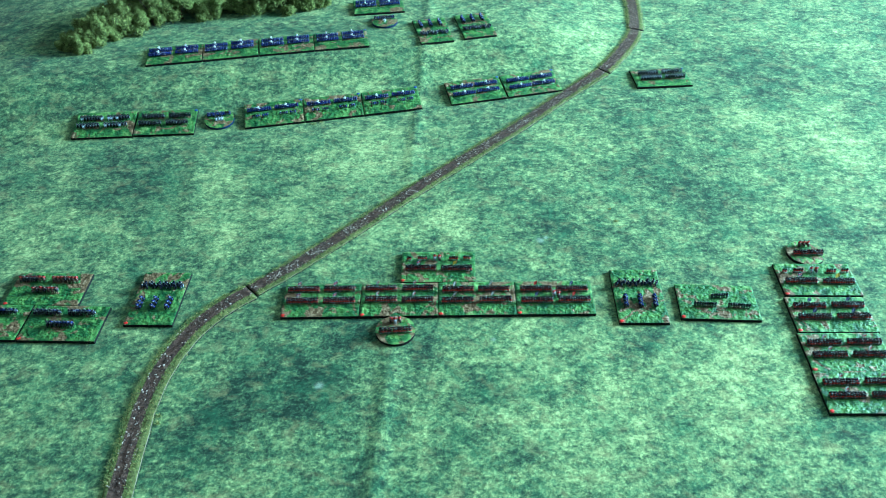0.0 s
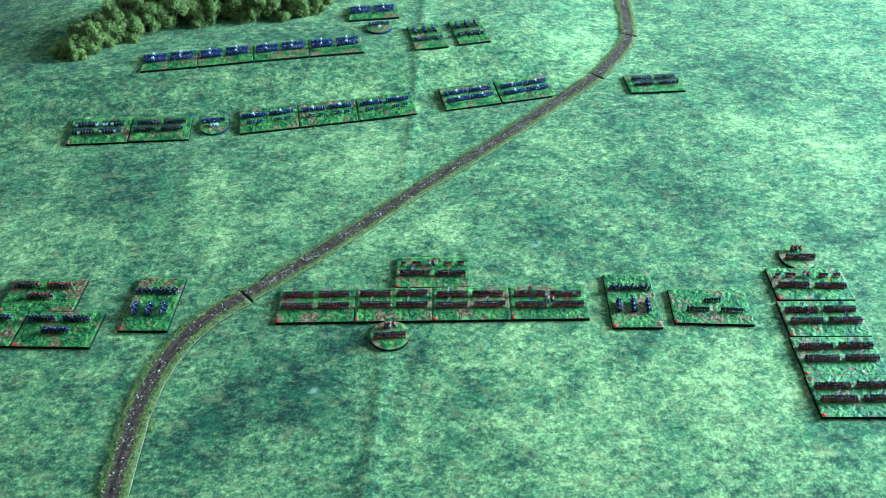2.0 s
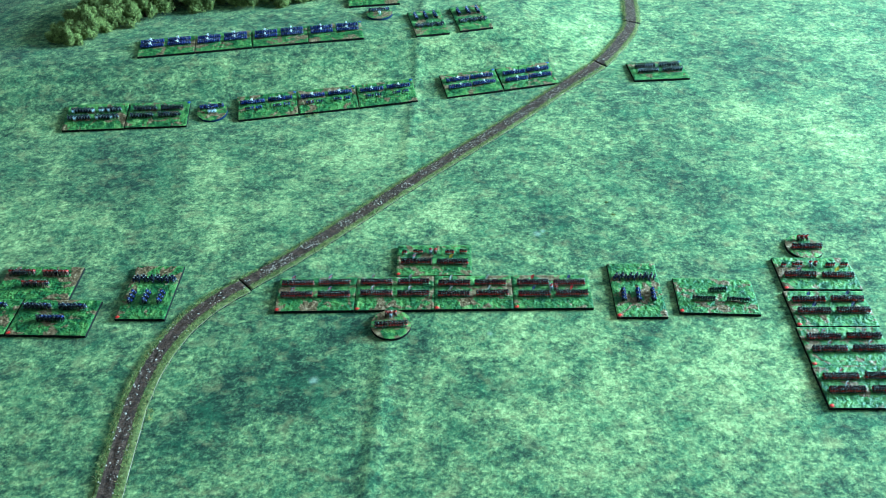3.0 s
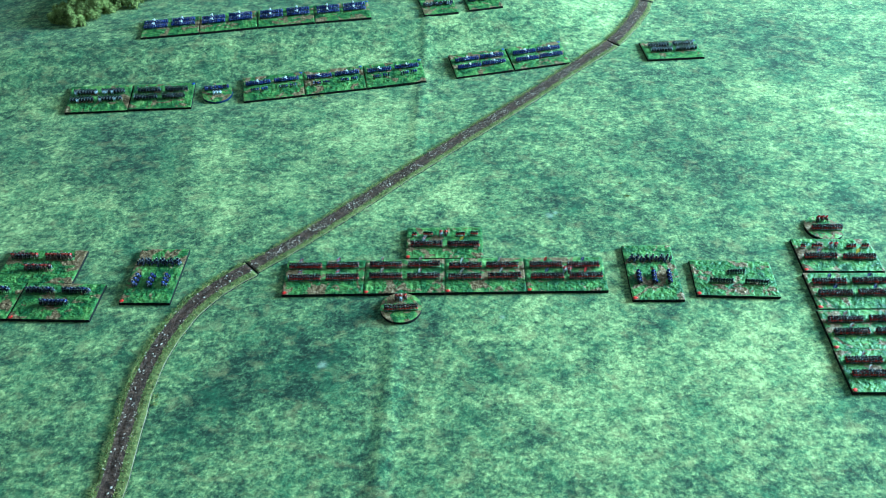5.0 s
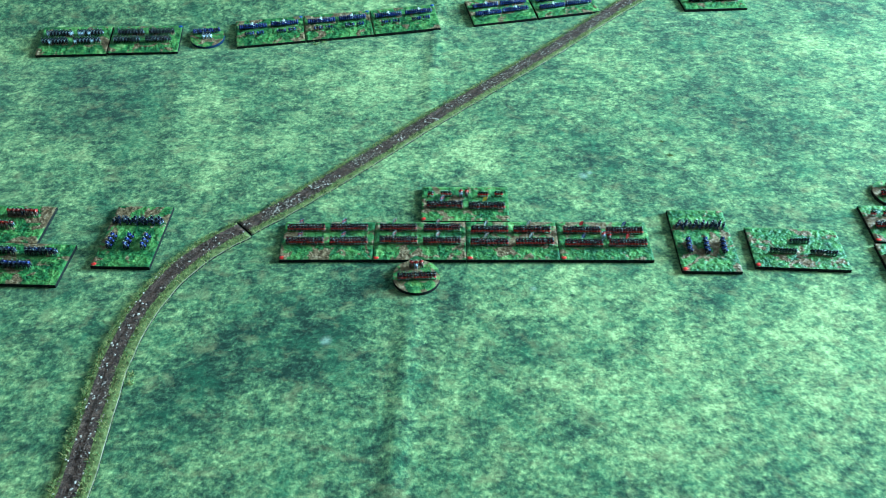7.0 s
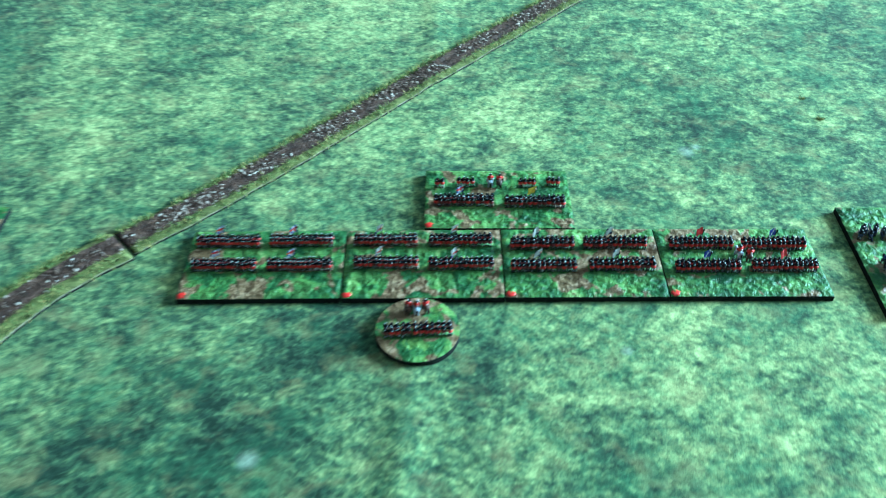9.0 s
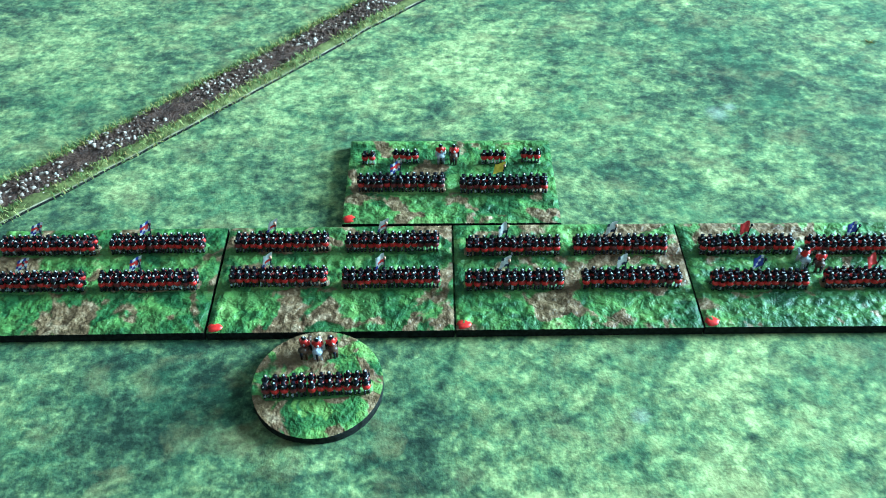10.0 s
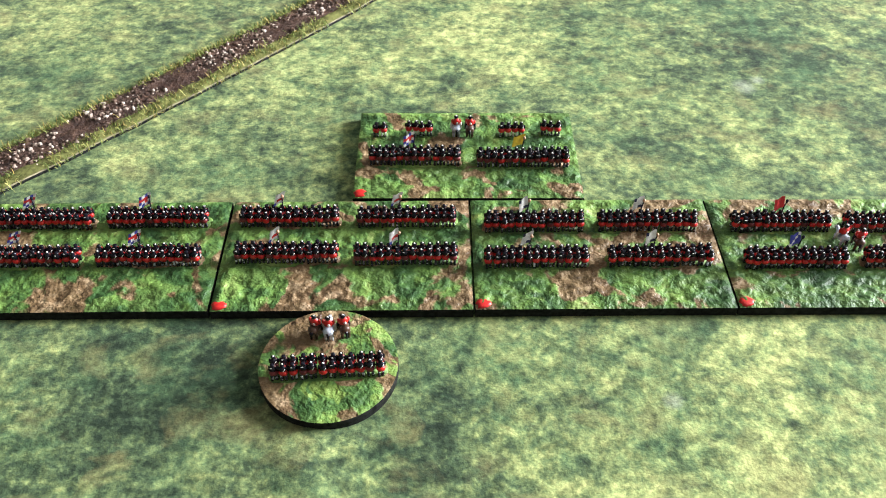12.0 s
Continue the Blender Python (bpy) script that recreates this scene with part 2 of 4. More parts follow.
# ---- building helpers ----
class Shape:
    """Collects simple solids, each with its own material slot, into one mesh."""

    def __init__(self):
        self.v, self.f, self.m = [], [], []

    def put(self, verts, faces, slot=0):
        n = len(self.v)
        self.v += [tuple(p) for p in verts]
        self.f += [tuple(i + n for i in q) for q in faces]
        self.m += [slot] * len(faces)
        return self

    def box(self, c, s, slot=0, taper=1.0, turn=None):
        x, y, z = (k / 2 for k in s)
        pts = [Vector((sx * x * (taper if sz > 0 else 1), sy * y * (taper if sz > 0 else 1), sz * z)) for sz in (-1, 1) for sx, sy in ((-1, -1), (1, -1), (1, 1), (-1, 1))]
        if turn:
            pts = [turn @ p for p in pts]
        pts = [p + Vector(c) for p in pts]
        return self.put(pts, [(3, 2, 1, 0), (4, 5, 6, 7), (0, 1, 5, 4), (1, 2, 6, 5), (2, 3, 7, 6), (3, 0, 4, 7)], slot)

    def ball(self, c, r, slot=0, seg=7, rings=4, turn=None):
        pts, faces = [Vector((0, 0, -r[2]))], []
        for i in range(1, rings):
            a = -math.pi / 2 + math.pi * i / rings
            pts += [Vector((r[0] * math.cos(a) * math.cos(k), r[1] * math.cos(a) * math.sin(k), r[2] * math.sin(a))) for k in (2 * math.pi * j / seg for j in range(seg))]
        pts.append(Vector((0, 0, r[2])))
        top = len(pts) - 1
        for j in range(seg):
            k = (j + 1) % seg
            faces.append((0, 1 + k, 1 + j))
            for i in range(rings - 2):
                o = 1 + i * seg
                faces.append((o + j, o + k, o + seg + k, o + seg + j))
            o = 1 + (rings - 2) * seg
            faces.append((o + j, o + k, top))
        if turn:
            pts = [turn @ p for p in pts]
        return self.put([p + Vector(c) for p in pts], faces, slot)

    def rod(self, a, b, ra, rb, slot=0, seg=6):
        a, b = Vector(a), Vector(b)
        q = (b - a).to_track_quat("Z", "Y").to_matrix()
        ring = [Vector((math.cos(k), math.sin(k), 0)) for k in (2 * math.pi * j / seg for j in range(seg))]
        pts = [a + q @ (p * ra) for p in ring] + [b + q @ (p * rb) for p in ring]
        faces = [(j, (j + 1) % seg, seg + (j + 1) % seg, seg + j) for j in range(seg)]
        faces += [tuple(range(seg - 1, -1, -1)), tuple(range(seg, 2 * seg))]
        return self.put(pts, faces, slot)

    def mesh(self, name, mats, smooth=True, scale=MM):
        me = bpy.data.meshes.new(name)
        me.from_pydata([(x * scale, y * scale, z * scale) for x, y, z in self.v], [], self.f)
        for m in mats:
            me.materials.append(m)
        me.polygons.foreach_set("material_index", self.m)
        me.polygons.foreach_set("use_smooth", [smooth] * len(self.f))
        me.update()
        return me


def part(name, me, parent, at=None, label=""):
    ob = new(name, me)
    ob.parent = parent
    if at is not None:
        ob.matrix_basis = at
    return tagged(ob, label)


def ease(a, b, v):
    t = min(1.0, max(0.0, (v - a) / (b - a)))
    return t * t * (3 - 2 * t)


def lay(x, y):
    """Height of the cloth: flat, with a low hill pushed up under it at the far side."""
    s = (y - (0.308 + 0.183 * x)) * 0.984
    h = 0.024 * ease(0, 0.13, s) * (1 - ease(0.06, 0.27, x)) * ease(-0.66, -0.44, x)
    # two soft folds left from storage
    fold = x - (-0.036 + 0.045 * max(0.0, y) + 0.05 * min(0.0, y + 0.05))
    h += 0.0016 * math.exp(-((fold / 0.0055) ** 2)) * (1 - 0.75 * ease(-0.06, -0.02, y) * (1 - ease(0.16, 0.22, y)))
    fold = x - (-0.232 + 0.10 * (0.2 - y))
    h += 0.0006 * math.exp(-((fold / 0.006) ** 2)) * ease(0.05, 0.12, y) * (1 - ease(0.24, 0.29, y))
    return h + 0.0006 * noise.noise((x * 9, y * 9, 3.1))


def rest(x, y, yaw, half_x, half_y):
    """The pose of a flat thing lying on the cloth round (x, y)."""
    c, s = math.cos(yaw), math.sin(yaw)
    at = lambda u, v: Vector((x + u * c - v * s, y + u * s + v * c, lay(x + u * c - v * s, y + u * s + v * c)))  # noqa: E731
    a, b, d, e = at(-half_x, -half_y), at(half_x, -half_y), at(half_x, half_y), at(-half_x, half_y)
    right = ((b - a) + (d - e)).normalized()
    up = right.cross(((e - a) + (d - b)).normalized()).normalized()
    fwd = up.cross(right)
    m = Matrix((right, fwd, up)).transposed().to_4x4()
    m.translation = (a + b + d + e) / 4
    return m


# ---- the room ----
def slab(name, lo, hi, material, label="", category=""):
    c = [(a + b) / 2 for a, b in zip(lo, hi)]
    me = Shape().box((0, 0, 0), [b - a for a, b in zip(lo, hi)]).mesh(name, [material], False, 1.0)
    ob = new(name, me)
    ob.location = c
    return tagged(ob, label, category, kind="structure")


X0, X1, Y0, Y1, Z0, Z1 = ROOM
slab("floor", (X0 - 0.1, Y0 - 0.1, Z0 - 0.1), (X1 + 0.1, Y1 + 0.1, Z0), M_BOARD, "brown wooden floor of the room", "floor")
slab("ceiling", (X0 - 0.1, Y0 - 0.1, Z1), (X1 + 0.1, Y1 + 0.1, Z1 + 0.1), M_CEIL, "grey painted ceiling of the room", "ceiling")
slab("wall_north", (X0, Y1, Z0), (X1, Y1 + 0.1, Z1), M_WALL, "plain grey-beige painted wall", "wall")
slab("wall_south", (X0, Y0 - 0.1, Z0), (X1, Y0, Z1), M_WALL, "plain grey-beige painted wall", "wall")
slab("wall_west", (X0 - 0.1, Y0 - 0.1, Z0), (X0, Y1 + 0.1, Z1), M_WALL, "plain grey-beige painted wall", "wall")


def window_wall():
    """The wall with the window: one mesh with a real opening."""
    a, b = WIN_Y - WIN_W / 2, WIN_Y + WIN_W / 2
    c, d = WIN_Z - WIN_H / 2, WIN_Z + WIN_H / 2
    s = Shape()
    for lo, hi in (((Y0 - 0.1, Z0), (a, Z1)), ((b, Z0), (Y1 + 0.1, Z1)), ((a, Z0), (b, c)), ((a, d), (b, Z1))):
        s.box((X1 + 0.05, (lo[0] + hi[0]) / 2, (lo[1] + hi[1]) / 2), (0.1, hi[0] - lo[0], hi[1] - lo[1]))
    tagged(new("wall_east", s.mesh("wall_east", [M_WALL], False, 1.0)), "plain grey-beige painted wall with a wide window", "wall", kind="structure")
    f = Shape()
    for y in (a + 0.02, b - 0.02):
        f.box((X1 + 0.06, y, WIN_Z), (0.06, 0.04, WIN_H))
    for z in (c + 0.02, d - 0.02):
        f.box((X1 + 0.06, WIN_Y, z), (0.058, WIN_W - 0.08, 0.04))
    tagged(new("window_1", f.mesh("window_1", [M_FRAME], False, 1.0)), "white painted window frame, open to the daylight", "window", kind="structure")


window_wall()


def table():
    t = tagged(new("table"), "plain brown wooden table under a printed green cloth", "table")
    t.location = (0, 0.1, Z0)
    h = -Z0 - 0.0045
    part("tabletop", Shape().box((0, 0, h - 0.015), (2.1, 1.76, 0.03)).mesh("tabletop", [M_TABLE], False, 1.0), t)
    leg = Shape().box((0, 0, (h - 0.03) / 2), (0.07, 0.07, h - 0.03)).mesh("leg", [M_TABLE], False, 1.0)
    for x, y in ((-0.95, -0.78), (0.95, -0.78), (-0.95, 0.78), (0.95, 0.78)):
        part("leg", leg, t, pose(x, y, 0))


table()


def field():
    """The cloth: one sheet with its hill, folds and hem."""
    xs = np.concatenate([np.linspace(-1.02, -0.62, 30, endpoint=False), np.linspace(-0.62, 0.62, 312, endpoint=False), np.linspace(0.62, 1.02, 31)])
    ys = np.concatenate([np.linspace(-0.75, -0.25, 40, endpoint=False), np.linspace(-0.25, 0.70, 238, endpoint=False), np.linspace(0.70, 0.95, 20)])
    nx, ny = len(xs), len(ys)
    v = [(x, y, lay(x, y)) for y in ys for x in xs]
    f = [(j * nx + i, j * nx + i + 1, (j + 1) * nx + i + 1, (j + 1) * nx + i) for j in range(ny - 1) for i in range(nx - 1)]
    rim = [i for i in range(nx)] + [j * nx + nx - 1 for j in range(1, ny)] + [(ny - 1) * nx + i for i in range(nx - 2, -1, -1)] + [j * nx for j in range(ny - 2, 0, -1)]
    n = len(v)
    v += [(v[i][0], v[i][1], -0.0045) for i in rim]
    k = len(rim)
    f += [(rim[(i + 1) % k], rim[i], n + i, n + (i + 1) % k) for i in range(k)]
    me = bpy.data.meshes.new("ground")
    me.from_pydata(v, [], f)
    me.materials.append(M_FIELD)
    me.polygons.foreach_set("use_smooth", [True] * len(f))
    tagged(new("ground", me), "mottled green printed cloth mat with soft fold lines", "game mat", kind="structure")


field()


# ---- small cast shapes, all plain ----
def foot(coat, trousers, pack, tall=0.2, trim=M_WHITE, front=False, dot=True, cap=5):
    """A tiny standing cast shape facing +y: legs, coat skirt, body, pack and tall cap."""
    s = Shape()
    mats = [coat, trousers, pack, trim, M_BROWN, M_BLACK]
    for x, y in ((-0.44, -0.84), (0.44, -0.70)):
        s.box((x, y, 0.65), (0.52, 0.56, 1.3), 1, 0.95)
        s.box((x, y + 0.12, 0.15), (0.56, 0.9, 0.34), 5, 0.9)
    # coat skirt below, arms and chest above
    s.ball((0, -0.46, 1.80), (1.03, 0.88, 0.80), 0, 10, 6)
    s.ball((0, 0.15, 2.40), (0.92, 0.60, 0.92), 0, 8, 5)
    for x in (-0.86, 0.86):
        s.ball((x, 0.02, 2.50), (0.25, 0.46, 0.74), 0 if front else 2, 6, 4)
    # pack, rolled coat, head and cap
    s.ball((0, -0.46, 2.90), (0.82, 0.58, 0.66), 2, 10, 6)
    s.box((0, -0.50, 2.94), (1.24, 0.80, 0.84), 2, 0.74)
    s.rod((-0.66, -0.42, 3.26), (0.66, -0.42, 3.26), 0.26, 0.26, 2 if front else 5, 7)
    s.ball((0, 0.02, 3.42), (0.50, 0.48, 0.42), 4, 6, 4)
    s.rod((0, -0.10, 3.30), (0, -0.12, 3.78 + tall), 0.44, 0.50, cap, 9)
    s.ball((0, -0.12, 3.78 + tall), (0.49, 0.49, 0.13), cap, 9, 4)
    if dot:
        s.ball((0.08, -0.10, 3.92 + tall), (0.24, 0.22, 0.22), 3, 6, 4)
    if front:
        if dot:
            s.box((0, 0.70, 2.6), (0.42, 0.14, 0.5), 3, 0.7)
    elif dot:
        s.rod((0.60, -0.74, 3.20), (0.16, -1.04, 2.60), 0.12, 0.08, 3, 5)
    else:
        s.ball((-0.16, -0.66, 3.38), (0.34, 0.18, 0.13), 3, 6, 4)
    s.rod((0.72, 0.42, 1.4), (0.66, 0.2, 4.1), 0.11, 0.08, 5, 4)
    s.v = [(x, y, z + 0.3 if z > 1.0 else z) for x, y, z in s.v]
    return s.mesh("toy_figure", mats)


def mounted(coat, horse, legs=M_WHITE, cap=M_BLACK):
    """A tiny cast horse with a plain seated shape on it, facing +y."""
    s = Shape()
    mats = [coat, horse, legs, cap, M_BROWN, M_WHITE]
    s.ball((0, 0, 1.95), (0.72, 1.85, 0.86), 1, 8, 5)
    s.ball((0, -1.1, 2.15), (0.74, 0.85, 0.80), 1, 8, 5)
    for x in (-0.4, 0.4):
        for y in (-1.2, 1.15):
            s.rod((x, y, 0), (x, y * 0.95, 1.8), 0.19, 0.28, 1, 5)
    s.rod((0, 1.3, 2.0), (0, 2.1, 2.6), 0.46, 0.30, 1, 6)
    s.ball((0, 2.35, 2.5), (0.26, 0.60, 0.28), 1, 6, 4, Euler((radians(-35), 0, 0)).to_matrix())
    s.rod((0, -1.85, 2.3), (0, -2.1, 0.7), 0.24, 0.13, 3, 5)
    for x in (-0.68, 0.68):
        s.rod((x, 0.25, 2.8), (x * 1.05, 0.35, 1.3), 0.26, 0.2, 2, 5)
    s.ball((0, -0.15, 3.35), (0.66, 0.62, 0.95), 0, 8, 5)
    s.ball((-0.62, 0.1, 3.4), (0.22, 0.34, 0.62), 0, 5, 4)
    s.ball((0.62, 0.1, 3.4), (0.22, 0.34, 0.62), 0, 5, 4)
    s.ball((0, -0.1, 4.35), (0.34, 0.42, 0.38), 4, 6, 4)
    s.ball((0, -0.12, 4.62), (0.42, 0.50, 0.30), 3, 7, 4)
    s.ball((0.1, 0.46, 3.55), (0.26, 0.14, 0.30), 5, 5, 3)
    s.ball((0.12, -0.72, 3.3), (0.20, 0.16, 0.34), 5, 6, 4)
    s.ball((0, -0.12, 4.92), (0.16, 0.18, 0.14), 5, 6, 4)
    s.v = [(x * 1.72, y * 1.15, z * 1.32) for x, y, z in s.v]
    return s.mesh("toy_rider", mats)


def cannon():
    """Barrel, trail and two spoked wheels, pointing +y."""
    s = Shape()
    s.rod((0, -1.2, 1.55), (0, 2.0, 1.75), 0.36, 0.26, 0, 8)
    s.rod((0, 0, 1.3), (0, -2.9, 0.25), 0.30, 0.22, 1, 5)
    s.rod((-1.3, 0, 1.2), (1.3, 0, 1.2), 0.16, 0.16, 1, 5)
    for x in (-1.15, 1.15):
        for k in range(12):
            a, b = 2 * math.pi * k / 12, 2 * math.pi * (k + 1) / 12
            s.rod((x, 1.15 * math.cos(a), 1.2 + 1.15 * math.sin(a)), (x, 1.15 * math.cos(b), 1.2 + 1.15 * math.sin(b)), 0.14, 0.14, 1, 4)
        for k in range(6):
            a = math.pi * k / 3
            s.rod((x, 0, 1.2), (x, 1.1 * math.cos(a), 1.2 + 1.1 * math.sin(a)), 0.10, 0.09, 1, 4)
    return s.mesh("toy_cannon", [M_STEEL, M_NAVY], True, 1.55 * MM)


def cloth_flag(kind):
    """A short staff with a rippled cloth in painted bands."""
    s = Shape()
    mats = [M_WHITE, M_FLAGRED, M_FLAGBLUE, M_TAN, M_BLACK, M_YELLOW, M_NAVY]

    def colour(i, j):
        if kind == "union":
            return 1 if j == 2 or i == 1 and j == 1 else 0 if (i + j) % 2 else 2
        if kind == "pale":
            return 1 if j == 1 and i < 3 else 2 if i == 3 and j < 1 else 0
        if kind == "dark":
            return 6 if (i, j) in ((0, 0), (3, 3), (1, 0)) else 0
        if kind == "blue":
            return 0 if i + j == 3 else 2
        return {"red": 1, "yellow": 5, "white": 0}[kind]

    s.rod((0, 0, 1.5), (0.5, 0, 6.5), 0.16, 0.14, 4, 5)
    s.ball((0.52, 0, 6.65), (0.36, 0.36, 0.44), 4 if kind in ("union", "blue", "red") else 3, 6, 4)
    reach = 2.6 if kind in ("union", "yellow", "white") else 2.0
    if kind == "white":
        s.ball((0.2, 0, 5.6), (1.0, 0.6, 0.95), 0, 8, 6)
    n = 4
    for side in (1, -1):
        pts = []
        for i in range(n + 1):
            for j in range(n + 1):
                u, w = i / n, j / n
                pts.append((0.40 - reach * u + 0.30 * w, side * 0.09 + 0.34 * math.sin(u * 5.0 + 0.6 * w) + 1.7 * w, 4.7 + 1.6 * w - 0.8 * u))
        base = len(s.v)
        s.v += pts
        for i in range(n):
            for j in range(n):
                q = (i * (n + 1) + j, (i + 1) * (n + 1) + j, (i + 1) * (n + 1) + j + 1, i * (n + 1) + j + 1)
                q = q if side < 0 else q[::-1]
                s.f.append(tuple(base + k for k in q))
                s.m.append(colour(i, j))
    return s.mesh("flag", mats, True, 1.15 * MM)


FOOT = {
    "red": [foot(M_RED, M_LEGS, M_BLACK, dot=d) for d in (True, True, False)],
    "darkred": [foot(M_DKRED, M_LEGS, M_BLACK, dot=d) for d in (True, False)],
    "loose": [foot(M_RED, M_WHITE, M_BLACK, 0.15)],
    "blue": [foot(M_BLUE, M_NAVY, M_NAVY, 0.2, M_WHITE, True, d, 0) for d in (True, False, False)],
    "navy": [foot(M_NAVY, M_LEGS, M_BLACK, 0.2, M_WHITE, True, d) for d in (True, False)],
    "green": [foot(M_GREEN, M_GREEN, M_BLACK, 0.2, M_GREY)],
}
RIDER = {
    "red": [mounted(M_RED, M_BROWN, M_BLACK)], "redgrey": [mounted(M_RED, M_GREY, M_WHITE)], "scarlet": [mounted(M_DKRED, M_BLACK, M_GREY)], "blue": [mounted(M_BLUE, M_BLACK, M_NAVY)],
    "navy": [mounted(M_NAVY, M_BLACK, M_GREY)], "green": [mounted(M_GREEN, M_BLACK, M_GREEN)], "pale": [mounted(M_NAVY, M_GREY, M_WHITE)],
}
CANNON = cannon()
FLAG = {k: cloth_flag(k) for k in ("union", "pale", "dark", "red", "yellow", "white", "blue")}


def footing(length, depth, seed):
    """The thin uneven strip on which a row of figures is cast."""
    rng = random.Random(seed)
    s = Shape()
    n = 26
    ring = []
    for k in range(n):
        a = 2 * math.pi * k / n
        c, d = math.cos(a), math.sin(a)
        e = 5.0
        r = (abs(c) ** e + abs(d) ** e) ** (-1 / e)
        ring.append((c * r * length / 2 + rng.uniform(-0.12, 0.12), d * r * depth / 2 + rng.uniform(-0.18, 0.18)))
    pts = [(x * 1.03, y * 1.12, -0.4) for x, y in ring] + [(x, y, 0.35) for x, y in ring]
    faces = [(k, (k + 1) % n, n + (k + 1) % n, n + k) for k in range(n)] + [tuple(range(n, 2 * n))]
    s.put(pts, faces)
    return s.mesh("footing", [M_TURF])


TOP = 2.75
BLOCKS = {}


def block(w, d):
    """A bevelled black board of w by d millimetres with a brushed, lumpy top coat."""
    if (w, d) in BLOCKS:
        return BLOCKS[w, d]
    s = Shape()
    b = 0.25
    hx, hy = w / 2, d / 2
    loops = [(hx, hy, 0.0), (hx, hy, TOP - 0.55), (hx - b, hy - b, TOP - 0.3)]
    for x, y, z in loops:
        s.v += [(-x, -y, z), (x, -y, z), (x, y, z), (-x, y, z)]
    s.f = [(3, 2, 1, 0)]
    for k in range(2):
        o = 4 * k
        s.f += [(o + i, o + (i + 1) % 4, o + 4 + (i + 1) % 4, o + 4 + i) for i in range(4)]
    s.f.append((8, 9, 10, 11))
    s.m = [0] * len(s.f)
    body = s.mesh("board", [M_EDGE], False)
    nx, ny = int(w * 1.6), int(d * 1.6)
    tops = []
    for seed in range(4):
        v, f = [], []
        for j in range(ny + 1):
            for i in range(nx + 1):
                x, y = (i / nx - 0.5) * (w - 0.05), (j / ny - 0.5) * (d - 0.05)
                rim = min(1.0, min(i, nx - i, j, ny - j) / 2)
                p = Vector((x * 0.32 + 31 * seed, y * 0.45, 7.7 * seed))
                h = TOP - 0.2 + rim * max(0.0, 0.38 + 0.5 * noise.noise(p) + 0.5 * noise.noise(p * 2.7) + 0.26 * noise.noise(p * 5.3))
                jag = 0.0 if rim >= 1 else 0.07 * noise.noise(Vector((x * 0.9, y * 0.9, seed)))
                v.append((x + jag, y + jag, h))
        n = nx + 1
        f = [(j * n + i, j * n + i + 1, (j + 1) * n + i + 1, (j + 1) * n + i) for j in range(ny) for i in range(nx)]
        t = Shape().put(v, f)
        tops.append(t.mesh("turf", [M_TURF]))
    BLOCKS[w, d] = (body, tops)
    return BLOCKS[w, d]


def disc():
    """A bevelled round board with its top coat."""
    if "disc" in BLOCKS:
        return BLOCKS["disc"]
    n, r = 56, 15.0
    s = Shape()
    for rad, z in ((r, 0.0), (r, TOP - 0.5), (r - 0.3, TOP - 0.25)):
        s.v += [(rad * math.cos(2 * math.pi * k / n), rad * math.sin(2 * math.pi * k / n), z) for k in range(n)]
    for o in (0, n):
        s.f += [(o + k, o + (k + 1) % n, o + n + (k + 1) % n, o + n + k) for k in range(n)]
    s.f += [tuple(range(n - 1, -1, -1)), tuple(range(2 * n, 3 * n))]
    s.m = [0] * len(s.f)
    rims = [s.mesh("board", [m], False) for m in (M_EDGE, M_RIMBLUE)]
    t = Shape()
    rings = 16
    t.v.append((0, 0, TOP))
    for i in range(1, rings + 1):
        for k in range(n):
            a, q = 2 * math.pi * k / n, 14.98 * i / rings
            x, y = q * math.cos(a), q * math.sin(a)
            t.v.append((x, y, TOP - 0.2 + min(1, (rings - i) / 1.5) * (0.25 + 0.22 * noise.noise(Vector((x * 0.3, y * 0.3, 5))) + 0.12 * noise.noise(Vector((x * 0.9, y * 0.9, 2))))))
    t.f = [(0, 1 + k, 1 + (k + 1) % n) for k in range(n)]
    for i in range(rings - 1):
        o = 1 + i * n
        t.f += [(o + k, o + n + k, o + n + (k + 1) % n, o + (k + 1) % n) for k in range(n)]
    t.m = [0] * len(t.f)
    BLOCKS["disc"] = (rims, t.mesh("turf", [M_DAUB]))
    return BLOCKS["disc"]


def dab(colour):
    """A thick blob of paint that marks a corner."""
    s = Shape()
    n = 14
    ring = [(1.75 * (1 + 0.14 * math.sin(3 * k) + 0.08 * math.cos(5 * k)) * math.cos(2 * math.pi * k / n), 1.45 * (1 + 0.12 * math.cos(2 * k)) * math.sin(2 * math.pi * k / n)) for k in range(n)]
    s.v = [(x, y, -0.3) for x, y in ring] + [(x, y, 0.18) for x, y in ring] + [(x * 0.6, y * 0.6, 0.42) for x, y in ring]
    for o in (0, n):
        s.f += [(o + k, o + (k + 1) % n, o + n + (k + 1) % n, o + n + k) for k in range(n)]
    s.f.append(tuple(range(2 * n, 3 * n)))
    s.m = [0] * len(s.f)
    return s.mesh("corner_marker", [colour])


DAB = {"red": dab(M_SCARLET), "blue": dab(M_MARKBLUE)}
COUNT = [0]


